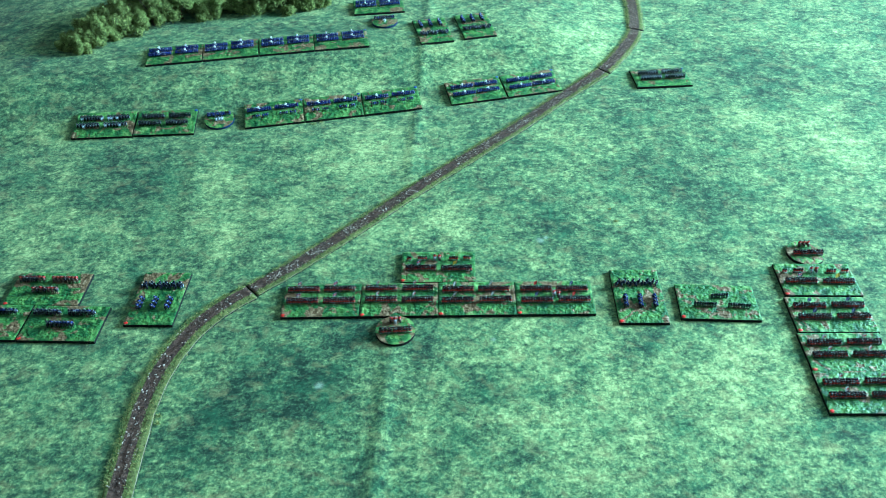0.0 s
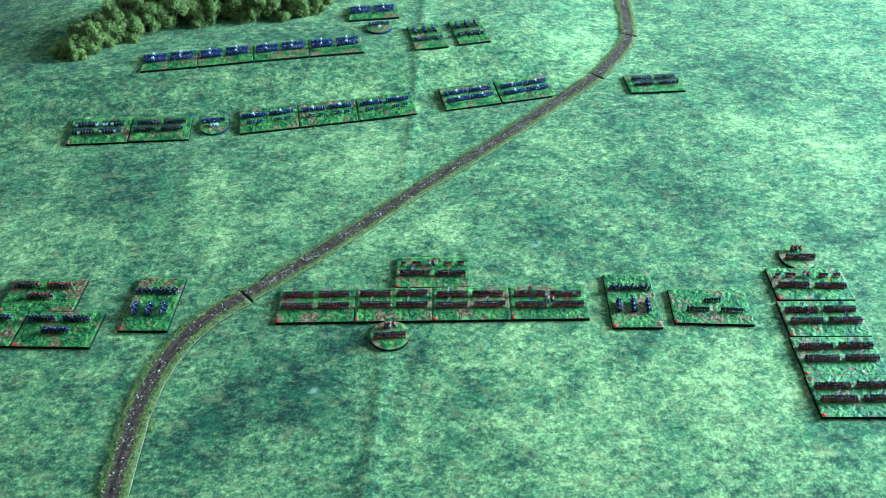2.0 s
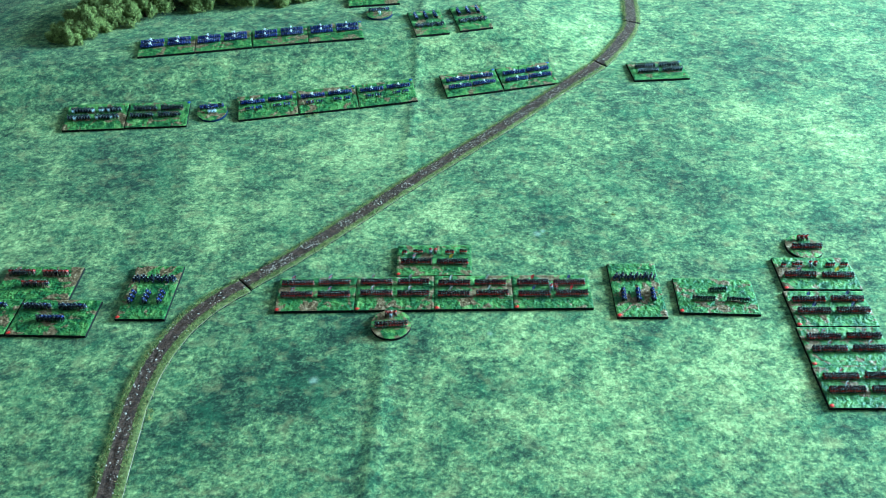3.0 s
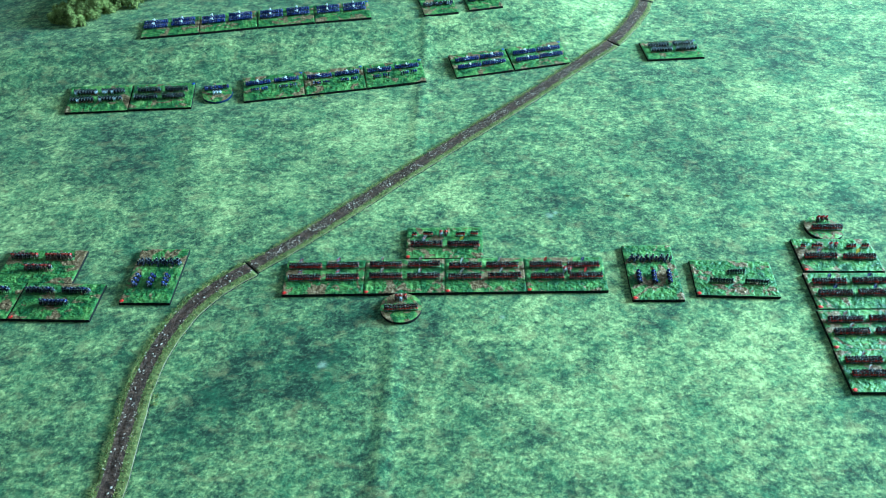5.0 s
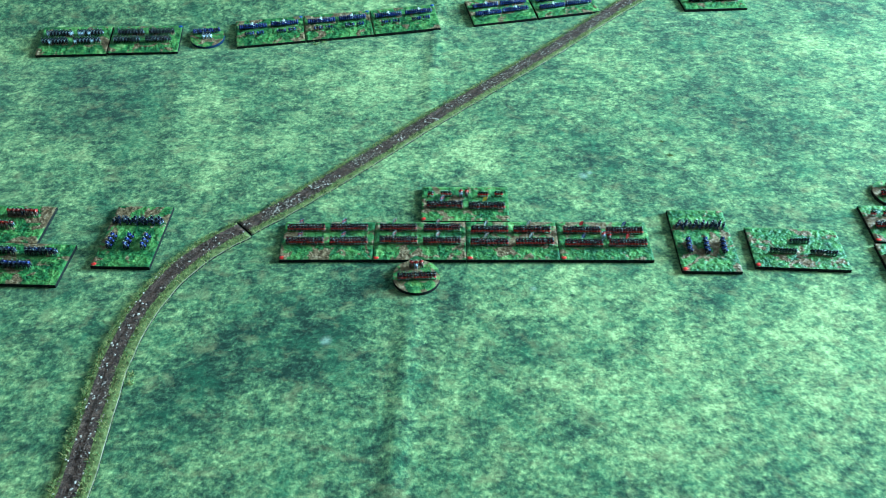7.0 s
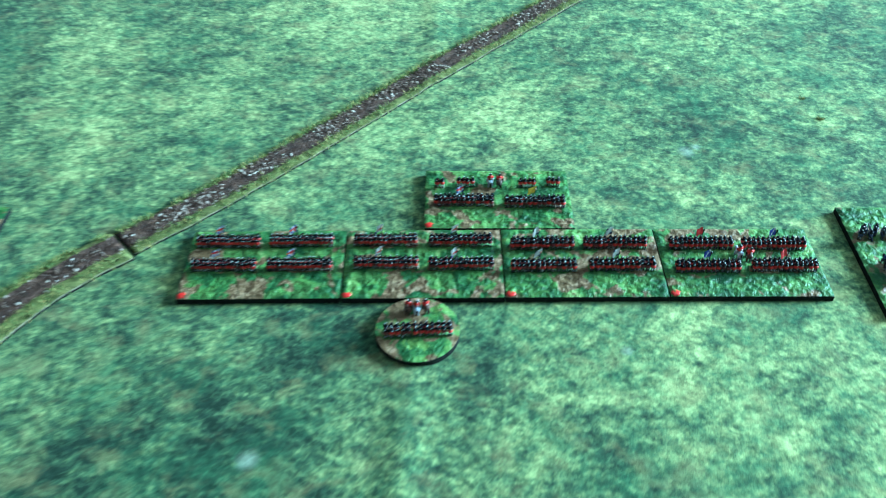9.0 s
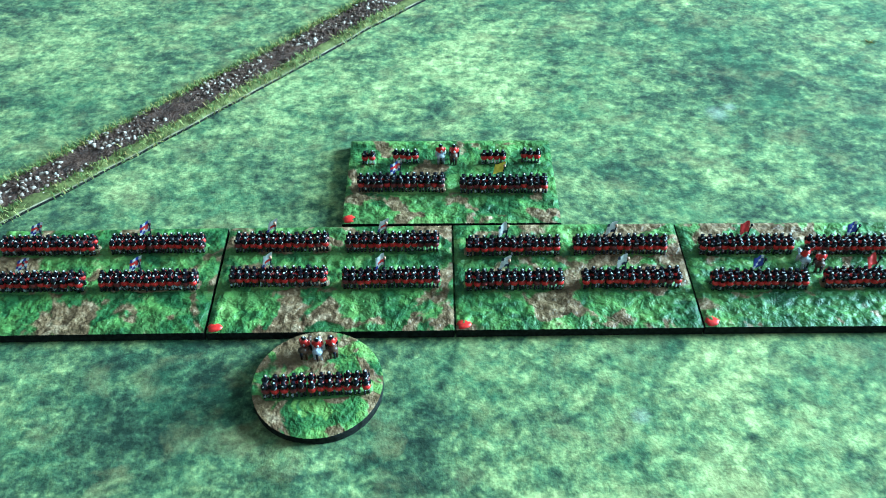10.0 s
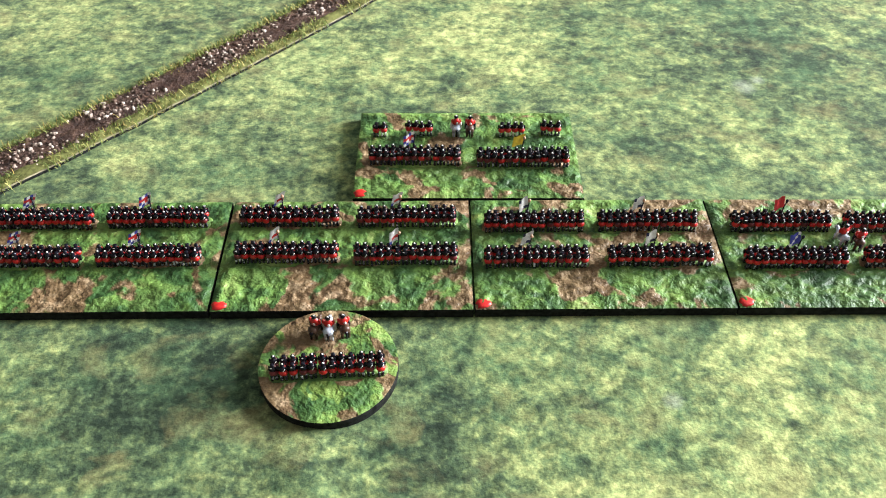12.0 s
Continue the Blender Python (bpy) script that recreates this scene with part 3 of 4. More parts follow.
def stand(left, right, deep, label, group, mark="red", wide=None):
    """A unit board from its two front corners in millimetres; front is the side towards -y."""
    COUNT[0] += 1
    a, b = Vector(left) * MM, Vector(right) * MM
    yaw = math.atan2(b.y - a.y, b.x - a.x)
    w = wide or (60 if deep < 50 else 38)
    mid = (a + b) / 2 + Vector((-math.sin(yaw), math.cos(yaw))) * deep * MM / 2
    e = tagged(new("unit_stand"), label, "miniature stand", group)
    e.matrix_basis = rest(mid.x, mid.y, yaw, w * MM / 2, deep * MM / 2)
    body, tops = block(w, deep)
    part("board", body, e, None, "black painted board edge")
    part("turf", tops[COUNT[0] % 4], e, None, "green and brown painted turf")
    if mark == "red":
        part("corner_marker", DAB["red"], e, pose((-w / 2 + 1.9) * MM, (-deep / 2 + 1.7) * MM, TOP * MM), "red paint dab")
    if mark == "blue":
        part("corner_marker", DAB["blue"], e, pose((w / 2 - 1.9) * MM, (deep / 2 - 1.7) * MM, TOP * MM), "blue paint dab")
    return e


def round_stand(x, y, label, group, yaw=0.0, blue=False):
    COUNT[0] += 1
    e = tagged(new("round_stand"), label, "miniature stand", group)
    e.matrix_basis = rest(x * MM, y * MM, radians(yaw), 0.011, 0.011)
    rims, top = disc()
    part("board", rims[1 if blue else 0], e, None, "blue painted rim" if blue else "black painted rim")
    part("turf", top, e, None, "green and brown painted turf")
    return e


def row(on, x, y, length, count, ranks, kind, seed, facing=1, flag="", flag_at=0.45, tilt=0.0, gap=2.15, riders=False):
    """A cast strip on a stand, centred at (x, y) of its board: figures in ranks, and a flag in the front rank."""
    rng = random.Random(seed)
    strip = part("figure_strip", footing(length + 0.5, gap * ranks + (2.6 if riders else 0.5), seed), on, pose(x * MM, y * MM, (TOP + 0.1) * MM, 0, 0, tilt + (0 if facing > 0 else 180)))
    book = RIDER if riders else FOOT
    kinds = kind if isinstance(kind, tuple) else (kind,)
    step = length / count
    for r in range(ranks):
        for k in range(count):
            px = -length / 2 + step * (k + 0.5) + rng.uniform(-0.06, 0.06)
            py = gap * ((ranks - 1) / 2 - r) + rng.uniform(-0.14, 0.14)
            part("toy_rider" if riders else "toy_figure", rng.choice(book[rng.choice(kinds)]), strip,
                 pose(px * MM, py * MM, (0.28 + rng.uniform(-0.08, 0.08)) * MM, rng.uniform(-3, 3), rng.uniform(-3, 3), rng.uniform(-7, 7)))
    if flag:
        part("flag", FLAG[flag], strip, pose((flag_at - 0.5) * length * MM, gap * (ranks - 1) / 2 * MM, 0.1 * MM, 0, 0, rng.uniform(-15, 15) + (0 if facing > 0 else -40)), flag + " painted flag")
    return strip


def knot(on, x, y, count, kind, seed, facing=1, spread=1.9, riders=False):
    """A few loose figures standing in the open."""
    return row(on, x, y, spread * count, count, 1, kind, seed, facing, riders=riders, tilt=random.Random(seed).uniform(-5, 5))


def battery(on, seed, facing=1, kind="navy"):
    """Three guns with crews in one line, and three limber teams in column behind them."""
    for k in (-1, 0, 1):
        x = k * 11.2
        g = part("toy_cannon", CANNON, on, pose(x * MM, (13.5 if facing > 0 else -10) * MM, TOP * MM, 0, 0, (0 if facing > 0 else 180) + 4 * k))
        for i, dx in enumerate((-4.6, -3.4, -2.3, -1.0, 1.2, 2.4, 3.5, 4.6)):
            part("toy_figure", FOOT[kind][0], on, pose((x + dx) * MM, ((13.5 if facing > 0 else -10) - 2.4 * facing + 1.9 * facing * (i % 3)) * MM, (TOP + 0.05) * MM, 0, 0, (0 if facing > 0 else 180) + 14 * (i - 2)))
        base = -6.5 if facing > 0 else 13.5
        for i, dy in enumerate((-6.2, -1.9, 2.4)):
            for dx in (-0.95, 0.95):
                part("toy_rider" if dx < 0 else "toy_horse", RIDER["blue"][0] if dx < 0 else HORSE, on,
                     pose((x + dx + 0.25 * i * facing) * MM, (base + dy) * MM, TOP * MM, 0, 0, (0 if facing > 0 else 180) + 3 * (i - 1)))


def bare_horse():
    s = Shape()
    s.ball((0, 0, 2.05), (0.72, 1.85, 0.80), 0, 8, 5)
    for x in (-0.4, 0.4):
        for y in (-1.2, 1.15):
            s.rod((x, y, 0), (x, y * 0.95, 1.8), 0.19, 0.28, 0, 5)
    s.rod((0, 1.3, 2.3), (0, 2.1, 3.5), 0.46, 0.30, 0, 6)
    s.ball((0, 2.35, 3.5), (0.28, 0.62, 0.30), 0, 6, 4, Euler((radians(-35), 0, 0)).to_matrix())
    s.box((0, -0.3, 2.75), (1.1, 1.5, 0.5), 1, 0.8)
    return s.mesh("toy_horse", [M_BLACK, M_BLUE])


HORSE = bare_horse()

# ---- the red army ----
LINE = "stands of the red battle line"
line_label = "black-edged stand with four strips of red-coated toy infantry"
LINES = [
    ((-122.0, -1.6), (-61.6, -1.4), [(-107.0, 25.3, "union"), (-78.5, 25.5, "union"), (-106.5, 12.2, "union"), (-78.0, 12.2, "union")]),
    ((-61.4, -1.5), (-1.2, -1.5), [(-46.0, 25.6, "pale"), (-17.0, 25.2, "pale"), (-45.5, 13.0, "pale"), (-17.0, 12.2, "pale")]),
    ((-1.0, -1.5), (59.2, -1.6), [(14.5, 23.2, "dark"), (42.5, 23.2, "dark"), (14.0, 11.0, "dark"), (43.5, 11.2, "dark")]),
    ((59.4, -1.6), (119.6, -1.6), [(75.5, 22.8, "red"), (103.5, 22.4, "blue"), (75.5, 10.2, "blue"), (104.5, 10.6, "red")]),
]
for i, (a, b, strips) in enumerate(LINES):
    e = stand(a, b, 37, line_label, LINE)
    mid = (Vector(a) + Vector(b)) / 2
    for j, (x, y, flag) in enumerate(strips):
        row(e, x - mid.x, y + 2.0 - (mid.y + 18.5), 24.6, 13, 2, ("red", "red", "red", "darkred"), 100 + 10 * i + j, 1, flag, 0.42 if i != 3 else 0.5)
    if i == 3:
        part("toy_rider", RIDER["redgrey"][0], e, pose((89.0 - mid.x) * MM, (19.0 - mid.y - 18.5) * MM, TOP * MM, 0, 0, 12))
        part("toy_rider", RIDER["red"][0], e, pose((92.6 - mid.x) * MM, (17.6 - mid.y - 18.5) * MM, TOP * MM, 0, 0, -8))


def command(left, right, label, seed):
    """Two strips behind, loose figures and two riders ahead of them."""
    e = stand(left, right, 37, label, "stands with skirmishers ahead")
    row(e, -14.2, -3.8, 24.6, 13, 2, ("red", "darkred"), seed, 1, "union", 0.48)
    row(e, 14.8, -4.6, 24.6, 13, 2, ("red", "darkred"), seed + 1, 1, "yellow", 0.48)
    for k, (x, n) in enumerate(((-24.0, 2), (-13.2, 4), (12.5, 4), (23.4, 3))):
        knot(e, x, 7.4 + 0.5 * (k % 2), n, ("loose", "red"), seed + 5 + k)
    part("toy_rider", RIDER["redgrey"][0], e, pose(-2.9 * MM, 8.2 * MM, TOP * MM, 0, 0, 3))
    part("toy_rider", RIDER["red"][0], e, pose(1.0 * MM, 8.0 * MM, TOP * MM, 0, 0, -6))
    return e


command((-31.2, 36.4), (28.8, 36.0), "black-edged stand with red toy infantry, riders and skirmishers", 300)

e = round_stand(-33.0, -16.4, "round stand with a strip of red infantry and riders", "round command stands")
row(e, 0.2, -2.2, 24.2, 12, 2, ("red", "red", "darkred"), 340, tilt=3.0)
for x, y, k in ((-3.3, 8.0, "red"), (-0.3, 7.6, "redgrey"), (2.9, 8.2, "red")):
    part("toy_rider", RIDER[k][0], e, pose(x * MM, y * MM, TOP * MM, 0, 0, 6 * x))

e = stand((135.2, -11.6), (174.0, -12.2), 60, "black-edged stand with three toy cannons and limber teams", "artillery stands")
battery(e, 360)
e = stand((-240.6, -7.6), (-203.4, -8.6), 60, "black-edged stand with three toy cannons and limber teams", "artillery stands")
battery(e, 370)

e = stand((182.6, -7.4), (243.6, -10.8), 38, "black-edged stand with dark green toy skirmishers", "stands of dark green troops")
knot(e, 2.0, 4.5, 7, "green", 380)
knot(e, -10.5, -5.5, 9, "green", 381)
knot(e, 15.0, -6.0, 9, "green", 382)

COLUMN = "stands of the red column"
command((268.4, 16.4), (329.0, 15.2), "black-edged stand with red infantry, riders and skirmishers", 400)
for i, (a, b) in enumerate((((265.6, -23.2), (326.4, -24.2)), ((263.6, -62.0), (324.4, -62.6)), ((262.6, -99.6), (323.0, -100.2)))):
    e = stand(a, b, 37.5, "black-edged stand with four strips of dark red infantry", COLUMN)
    for j, (x, y) in enumerate(((-14.6, 7.2), (14.6, 8.0), (-14.2, -4.6), (14.8, -4.2))):
        row(e, x, y, 24.6, 13, 2, ("darkred", "red"), 420 + 10 * i + j, 1, "pale" if i else "blue", 0.5)
e = round_stand(300.6, 67.2, "round stand with a strip of red infantry and officers", "round command stands")
row(e, 0.6, -2.6, 24.2, 12, 2, ("red", "darkred"), 460)
for x in (-3.0, 0.2, 3.4):
    part("toy_rider", RIDER["red"][0], e, pose(x * MM, 7.6 * MM, TOP * MM, 0, 0, 5 * x))

HORSED = "cavalry stands"
for i, (a, b, kind, word) in enumerate((((-342.4, 15.6), (-282.6, 14.2), ("scarlet", "red"), "red"), ((-317.6, -22.6), (-257.0, -24.8), ("blue", "navy"), "blue"), ((-378.2, -20.6), (-317.9, -22.4), ("blue", "navy"), "blue"))):
    e = stand(a, b, 37.5, "black-edged stand with three strips of " + word + " toy cavalry", HORSED)
    for j, (x, y) in enumerate(((-15.5, 8.4), (11.5, 8.4), (-0.5, -4.2))):
        row(e, x, y, 21.6, 7, 1, kind, 480 + 10 * i + j, 1, riders=True)

# ---- the blue army, facing back ----
for i, (a, b, kind) in enumerate((((-368.6, 254.6), (-308.2, 258.8), ("navy", "navy", "navy", "pale")), ((-307.8, 259.0), (-247.2, 263.2), ("green", "navy")))):
    e = stand(a, b, 37.5, "black-edged stand with four strips of dark toy cavalry", HORSED, "blue" if i else "")
    for j, (x, y) in enumerate(((-13.0, 6.5), (13.5, 6.5), (-15.0, -4.2), (12.0, -4.2))):
        row(e, x, y, 22.4, 8, 1, kind, 500 + 10 * i + j, -1, riders=True)
e = round_stand(-226.2, 287.0, "round stand with a strip of blue infantry and officers", "round command stands", 10, True)
row(e, 0, 4.0, 24, 12, 2, ("navy", "blue"), 520, -1)
for x in (-2.6, 0.4, 3.0):
    part("toy_rider", RIDER["pale"][0], e, pose(x * MM, -2.6 * MM, TOP * MM, 0, 0, 180))

BLUE = "stands of the blue battle lines"
D = [(-198.4, 271.8), (-137.9, 282.6), (-78.0, 293.7), (-18.0, 304.6)]
for i in range(3):
    e = stand(D[i], D[i + 1], 37.5, "black-edged stand with blue infantry strips behind skirmishers", BLUE, "blue")
    for j, x in enumerate((-14.5, 13.5)):
        row(e, x, 4.6 + 0.8 * j, 24.4, 13, 2, "blue", 530 + 10 * i + j, -1, "white", 0.5)
        knot(e, x - 3.4, -6.0 + 0.8 * j, 4, ("navy", "blue"), 560 + 10 * i + j, -1, 2.1)
        knot(e, x + 6.0, -5.6 + 0.8 * j, 3, ("navy", "blue"), 565 + 10 * i + j, -1, 2.3)
E3 = [(11.0, 311.8), (71.4, 325.4), (131.6, 339.4)]
for i in range(2):
    e = stand(E3[i], E3[i + 1], 37.5, "black-edged stand with four strips of blue infantry", BLUE, "blue")
    for j, (x, y) in enumerate(((-13.5, 4.8), (13.0, 5.4), (-13.5, -7.0), (12.5, -5.8))):
        row(e, x, y, 24.4, 13, 2, "blue", 600 + 10 * i + j, -1, "white", 0.5)
G = [(-318.4, 364.0), (-258.8, 373.6), (-198.6, 384.6), (-138.4, 394.6), (-78.4, 404.0)]
for i in range(4):
    e = stand(G[i], G[i + 1], 37.5, "black-edged stand with massed strips of blue infantry", BLUE, "blue" if i == 3 else "")
    for j, x in enumerate((-15.0, 13.5)):
        for k, y in enumerate((6.8, -2.4)):
            row(e, x, y + 0.8 * j, 24.4, 13, 2, "blue", 640 + 10 * i + 2 * j + k, -1, "white", 0.52)
e = stand((-102.0, 481.0), (-41.6, 488.6), 37.5, "black-edged stand with massed strips of blue infantry", BLUE, "")
for j, x in enumerate((-15.0, 13.5)):
    for k, y in enumerate((6.8, -2.4)):
        row(e, x, y + 0.8 * j, 24.4, 13, 2, "blue", 690 + 2 * j + k, -1, "white", 0.52)
e = round_stand(-64.6, 462.0, "round stand with a strip of blue infantry", "round command stands", 8, True)
row(e, 0, 3.2, 24, 12, 2, ("navy", "blue"), 700, -1)
part("toy_rider", RIDER["pale"][0], e, pose(0, -3.4 * MM, TOP * MM, 0, 0, 180))
for i, (a, b) in enumerate((((-21.2, 407.8), (16.0, 415.8)), ((27.4, 419.4), (65.0, 427.6)))):
    e = stand(a, b, 55, "black-edged stand with toy cannons and limber teams", "artillery stands", "", 38)
    battery(e, 710 + i, -1)
e = stand((211.0, 341.8), (271.2, 346.2), 37.5, "black-edged stand with four strips of dark toy cavalry", HORSED, "blue")
for j, (x, y) in enumerate(((-13.0, 5.8), (13.5, 6.8), (-12.0, -4.6), (14.5, -3.6))):
    row(e, x, y, 22.4, 8, 1, ("green", "navy"), 720 + j, -1, riders=True)


# ---- the road: four moulded lengths laid end to end ----
def glide(points, step):
    """A smooth line through the points, in steps of about the length given."""
    p = [Vector(q) for q in points]
    p = [2 * p[0] - p[1]] + p + [2 * p[-1] - p[-2]]
    out = []
    for i in range(1, len(p) - 2):
        n = max(2, round((p[i + 1] - p[i]).length / step))
        for k in range(n):
            t = k / n
            a, b, c, d = p[i - 1:i + 3]
            out.append(0.5 * (2 * b + (c - a) * t + (2 * a - 5 * b + 4 * c - d) * t * t + (3 * b - a - 3 * c + d) * t ** 3))
    out.append(p[-2])
    return out


def road_piece(points, half, high, seed, stones, label, bare=0.42, verge=2):
    """A moulded strip: raised board, rutted mud, loose stones and static-grass verges. Points in millimetres."""
    rng = random.Random(seed)
    line = glide(points, 2.2)
    n = len(line)
    side = []
    for i in range(n):
        d = (line[min(i + 1, n - 1)] - line[max(i - 1, 0)]).normalized()
        side.append(Vector((d.y, -d.x)))
    lanes = [-1.0, -0.92, -0.8, -0.66, -0.5, -0.36, -0.22, -0.08, 0.06, 0.2, 0.34, 0.48, 0.62, 0.78, 0.955, 1.0]
    prof = [0.5, 0.85, 1.0, 1.0, 0.92, 0.8, 0.86, 0.96, 0.96, 0.86, 0.8, 0.88, 0.92, 0.85, 0.62, 0.5]

    def spot(i, u, lift=0.0):
        w = half * (1 + 0.07 * noise.noise(Vector((i * 0.14, seed, u))) * (abs(u) > 0.85))
        q = line[i] + side[i] * (u * w)
        j = min(range(16), key=lambda k: abs(lanes[k] - u))
        z = lay(q.x * MM, q.y * MM) / MM + high * prof[j] + (0.55 * noise.noise(Vector((q.x * 0.55, q.y * 0.55, seed))) + 0.5 * noise.noise(Vector((q.x * 1.3, q.y * 1.3, seed)))) * (abs(u) < 0.9) + lift
        return Vector((q.x, q.y, z))

    strip, m = Shape(), len(lanes)
    right = next(j for j in range(m) if lanes[j] >= bare) + 1
    for i in range(n):
        a = spot(i, -1.0)
        strip.v.append((a.x, a.y, lay(a.x * MM, a.y * MM) / MM - 0.3))
        strip.v += [tuple(spot(i, u)) for u in lanes]
        b = spot(i, 1.0)
        strip.v.append((b.x, b.y, lay(b.x * MM, b.y * MM) / MM - 0.3))
    k = m + 2
    for i in range(n - 1):
        for j in range(k - 1):
            strip.f.append((i * k + j, i * k + j + 1, (i + 1) * k + j + 1, (i + 1) * k + j))
            strip.m.append(2 if j in (0, k - 2) else 1 if j == k - 3 else 3 if j <= verge or j >= right else 0)
    strip.f += [tuple(range(k - 1, -1, -1)), tuple((n - 1) * k + j for j in range(k))]
    strip.m += [2, 2]
    # black flange added at both ends to draw the dark line of each joint
    for i, sign in ((0, -1), (n - 1, 1)):
        along = Vector((-side[i].y, side[i].x)) * sign
        pts = []
        for far in (-0.3, 0.35):
            for u in (-1.06, 1.04):
                q = line[i] + side[i] * (u * half) + along * far
                g = lay(q.x * MM, q.y * MM) / MM
                pts += [(q.x, q.y, g - 0.3), (q.x, q.y, g + high * 0.55)]
        strip.put(pts, [(1, 3, 7, 5), (0, 1, 5, 4), (2, 6, 7, 3), (4, 5, 7, 6), (0, 2, 3, 1), (0, 4, 6, 2)], 2)
    origin = Vector((line[n // 2].x, line[n // 2].y, 0)) * MM
    e = tagged(new("road_section"), label, "model road", "road sections laid end to end")
    e.location = (origin.x, origin.y, lay(origin.x, origin.y))
    back = Matrix.Translation(-e.location)
    part("roadbed", strip.mesh("roadbed", [M_MUD, M_RIM, M_EDGE, M_VERGE]), e, back)
    peb = Shape()
    for _ in range(int(1.7 * stones * n)):
        i, u = rng.randrange(1, n - 1), max(-0.76, min(bare + 0.1, rng.gauss(-0.2, 0.38)))
        if noise.noise(Vector((i * 0.11, seed * 3.0, u * 1.5))) < -0.12:
            continue
        r = rng.choice((0.22, 0.28, 0.34, 0.44, 0.56, 0.72))
        c = spot(i, u, 0.02)
        peb.ball(c + Vector((rng.uniform(-1, 1), rng.uniform(-1, 1), 0)), (r * rng.uniform(0.8, 1.5), r * rng.uniform(0.7, 1.1), r * rng.uniform(0.6, 0.9)), 0, 5, 3, Euler((0, 0, rng.uniform(0, 3))).to_matrix())
    tagged(part("pebbles", peb.mesh("pebbles", [M_STONE], False), e, back, "pale gravel stones"), kind="stuff")
    grass = Shape()
    for _ in range(int(62 * n)):
        i = rng.randrange(1, n - 1)
        s = rng.choice((-1, -1, -1, 1, 1))
        u = s * (rng.uniform(0.7, 1.16) if s < 0 else rng.uniform(bare + 0.04, 1.12))
        if noise.noise(Vector((i * 0.16, seed + 9.0, s))) < -0.28:
            continue
        c = spot(i, u, -0.2) + Vector((rng.uniform(-0.9, 0.9), rng.uniform(-0.9, 0.9), 0))
        a = rng.uniform(0, 6.283)
        lean = Vector((math.cos(a), math.sin(a), 0)) * rng.uniform(0.5, 2.4)
        w = Vector((-math.sin(a), math.cos(a), 0)) * 0.10
        h = rng.uniform(0.4, 2.0)
        tip = c + lean + Vector((0, 0, h))
        mid = c + lean * 0.35 + Vector((0, 0, h * 0.6))
        grass.put([c - w, c + w, mid + w * 0.8, mid - w * 0.8, tip], [(0, 1, 2, 3), (3, 2, 4)])
    tagged(part("grass_verge", grass.mesh("grass_verge", [M_GRASS], False), e, back, "yellow-green static grass"), kind="stuff")
    return e


road_piece([(-199, -260), (-201, -200), (-201.5, -157), (-203, -122), (-204, -88), (-201, -58), (-193.5, -30.5), (-181, -4.5), (-164.5, 16), (-150.2, 29.2)], 9.6, 2.0, 11, 5.0, "curved model road of brown mud with grass verges", 0.34, 3)
road_piece([(-149.3, 30.6), (-114, 64), (-79.1, 101.5), (-40.8, 143.3), (-2.6, 183.6), (41.2, 228.8), (82.9, 273), (131.3, 327.7), (179.0, 377.2)], 8.3, 1.7, 12, 12.0, "straight model road of stony mud with grass verges")
road_piece([(180.0, 379.2), (197, 404), (213, 432), (226, 458), (232, 477)], 8.6, 1.7, 13, 8.0, "curved model road of stony mud with grass verges")
road_piece([(232.6, 479.4), (237, 510), (241, 545), (243, 580), (246, 640), (252, 720)], 9.6, 1.9, 14, 8.0, "straight model road of stony mud, running off over the mat")


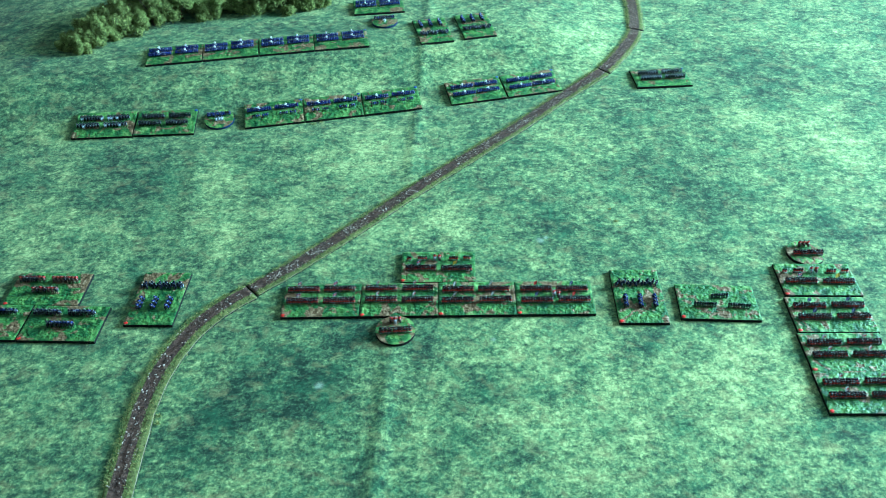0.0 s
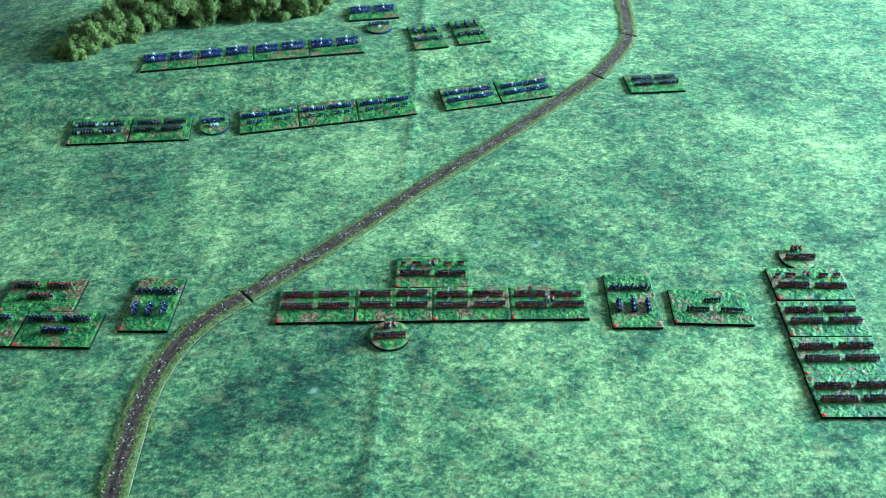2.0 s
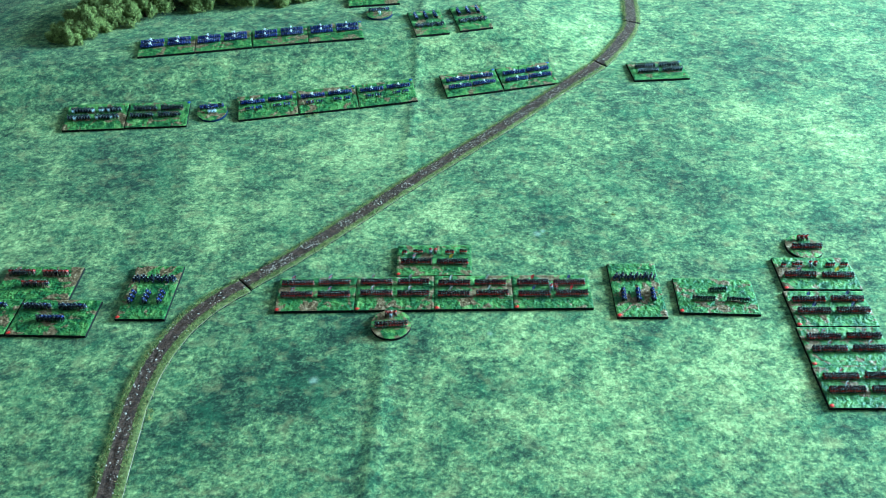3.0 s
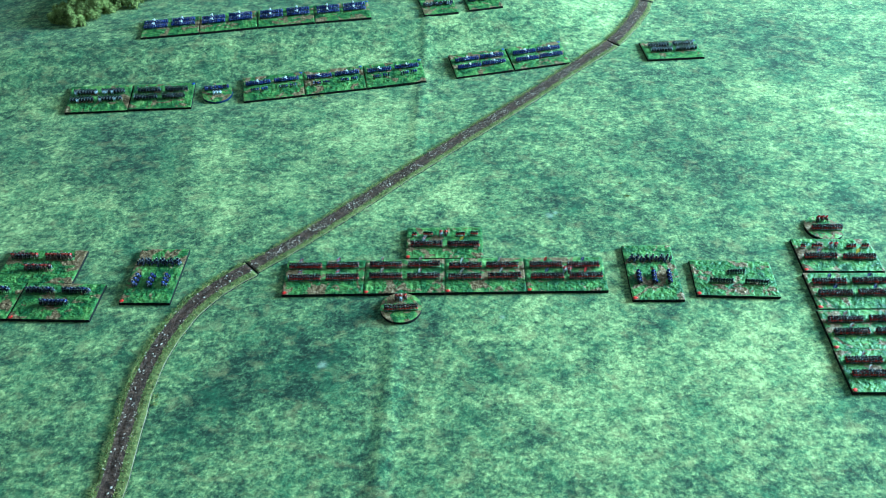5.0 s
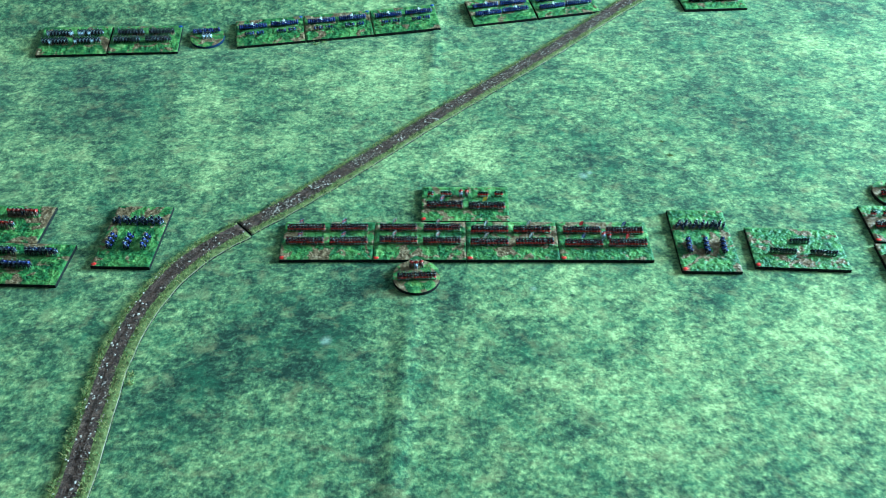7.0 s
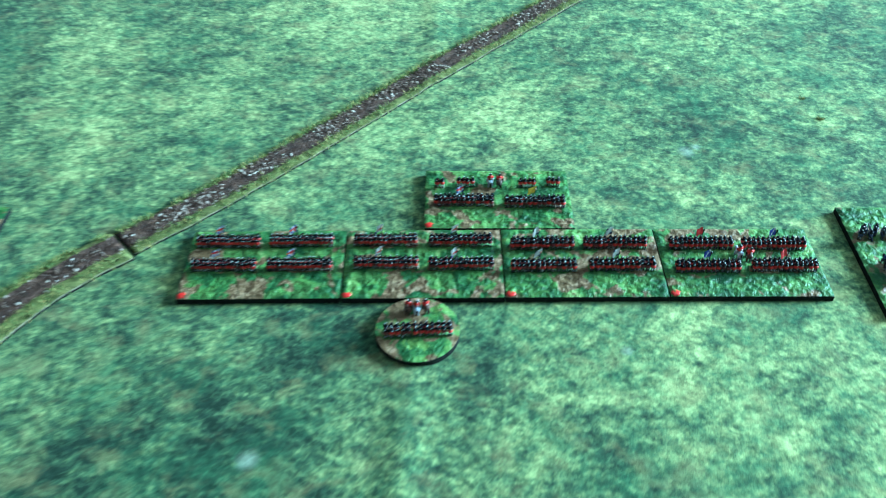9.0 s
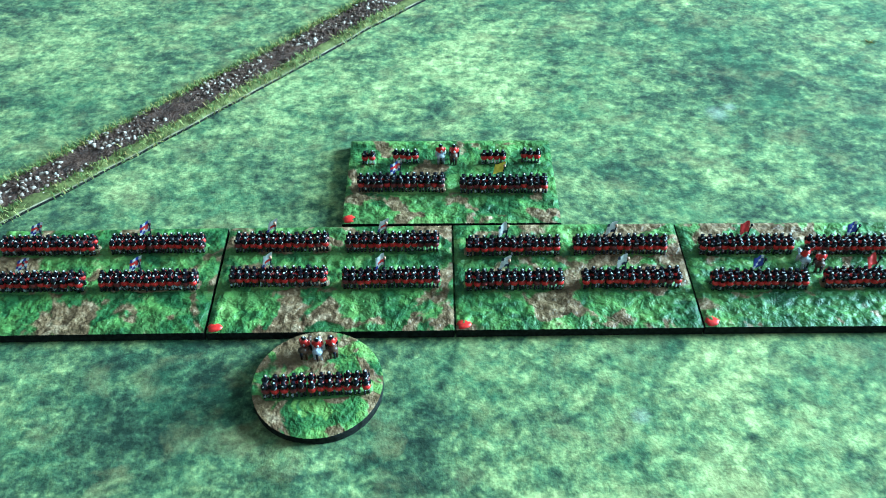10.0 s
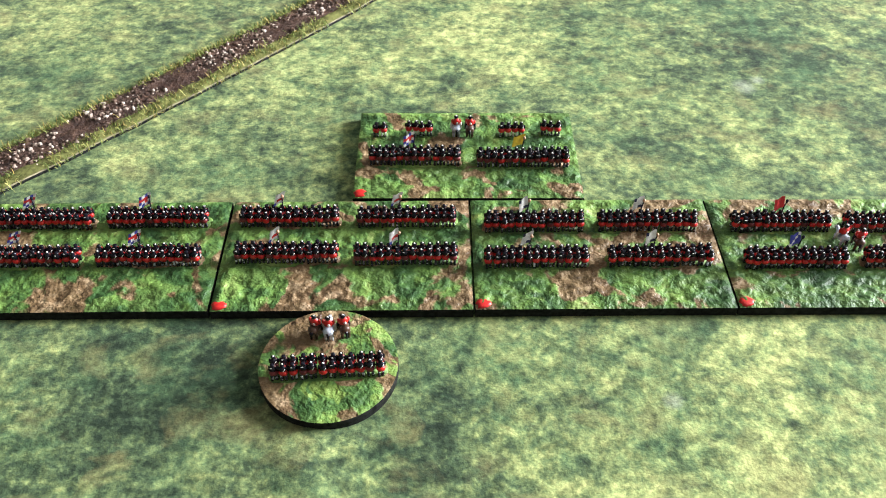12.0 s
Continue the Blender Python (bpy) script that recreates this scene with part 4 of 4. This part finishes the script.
# ---- the wood ----
def tree(x, y, tall, wide, seed):
    """A model tree: tapered trunk with limbs under a crown of torn foam clumps and loose leaves."""
    rng = random.Random(seed)
    t = tagged(new("model_tree"), "dark green foam-leaved model tree in a small wood", "tree", "trees of the wood")
    t.location = (x * MM, y * MM, lay(x * MM, y * MM) - 0.0005)
    s = Shape()
    s.rod((0, 0, 0), (0.6, 0.3, tall * 0.45), wide * 0.09, wide * 0.06, 0, 7)
    limbs = []
    for k in range(5):
        a = 2 * math.pi * k / 5 + rng.uniform(-0.4, 0.4)
        tip = Vector((math.cos(a) * wide * 0.55, math.sin(a) * wide * 0.55, tall * rng.uniform(0.5, 0.8)))
        limbs.append(tip)
        s.rod((0.4, 0.2, tall * 0.28), tip, wide * 0.05, wide * 0.02, 0, 5)
    part("trunk", s.mesh("trunk", [M_BARK]), t)
    c = Shape()
    lumps = []
    for k in range(34):
        a, r = rng.uniform(0, 6.283), wide * math.sqrt(rng.uniform(0.02, 1.15))
        z = tall * rng.uniform(0.10, 0.96) * (1 - 0.35 * (r / wide) ** 2)
        q = wide * rng.uniform(0.15, 0.34)
        lumps.append((Vector((math.cos(a) * r, math.sin(a) * r, max(z, q * 0.6))), q))
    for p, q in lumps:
        # inner clump in the darker green that paints the crown's inner shade
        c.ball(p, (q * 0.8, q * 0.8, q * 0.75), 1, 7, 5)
        for _ in range(int(620 * q / wide)):
            d = Vector((rng.gauss(0, 1), rng.gauss(0, 1), rng.gauss(0.25, 1))).normalized()
            o = p + Vector((d.x, d.y, d.z * 1.15)) * q * rng.uniform(0.7, 1.3)
            if o.z < 0.3:
                continue
            u = Vector((rng.gauss(0, 1), rng.gauss(0, 1), rng.gauss(0, 1))).normalized()
            n = (d + 0.7 * u).normalized()
            e1 = n.orthogonal().normalized()
            e1 = Matrix.Rotation(rng.uniform(0, 6.28), 3, n) @ e1
            e2 = n.cross(e1)
            w = rng.uniform(0.7, 1.6)
            c.put([o - e1 * w, o + e2 * w * 0.6 + n * 0.25, o + e1 * w, o - e2 * w * 0.6 + n * 0.25, o + n * 0.6], [(0, 3, 4), (3, 2, 4), (2, 1, 4), (1, 0, 4)], 0)
    part("crown", c.mesh("crown", [M_LEAF, M_LEAFSHADE], False), t)


WOOD = [(-414, 412, 15, 11), (-397, 408, 18, 13), (-384, 426, 27, 17), (-362, 448, 31, 18), (-335, 466, 33, 19), (-306, 482, 35, 20), (-276, 496, 34, 19), (-247, 506, 36, 20),
        (-217, 504, 33, 19), (-188, 504, 34, 18), (-160, 514, 30, 18), (-136, 524, 27, 16), (-395, 446, 26, 16), (-372, 478, 33, 19), (-338, 500, 36, 20), (-300, 518, 38, 21), (-262, 534, 36, 20),
        (-224, 538, 38, 21), (-186, 538, 36, 20), (-152, 548, 34, 19)]
for i, (x, y, tall, wide) in enumerate(WOOD):
    tree(x, y, tall * 1.12, wide * 1.14, 900 + i)


# ---- scraps left on the mat ----
def scrap(x, y, size, seed):
    rng = random.Random(seed)
    s = Shape()
    for _ in range(26):
        c = Vector((rng.gauss(0, size * 0.4), rng.gauss(0, size * 0.3), 0))
        a = rng.uniform(0, 6.28)
        tip = c + Vector((math.cos(a) * size * 0.7, math.sin(a) * size * 0.7, rng.uniform(0.2, size * 0.7)))
        s.rod(c, tip, 0.16, 0.05, 0, 4)
    ob = tagged(new("grass_scrap", s.mesh("grass_scrap", [M_GRASS], False)), "loose scrap of yellow-green static grass on the mat", "scrap", "loose scraps")
    ob.location = (x * MM, y * MM, lay(x * MM, y * MM) + 0.0001)


for i, (x, y, size) in enumerate(((153.2, 114.6, 2.4), (-129.0, 281.0, 3.2), (-122.0, 284.0, 2.2), (-190.5, -100, 3.0), (-191.5, -94, 2.4), (150, 132, 1.6))):
    scrap(x, y, size, 950 + i)
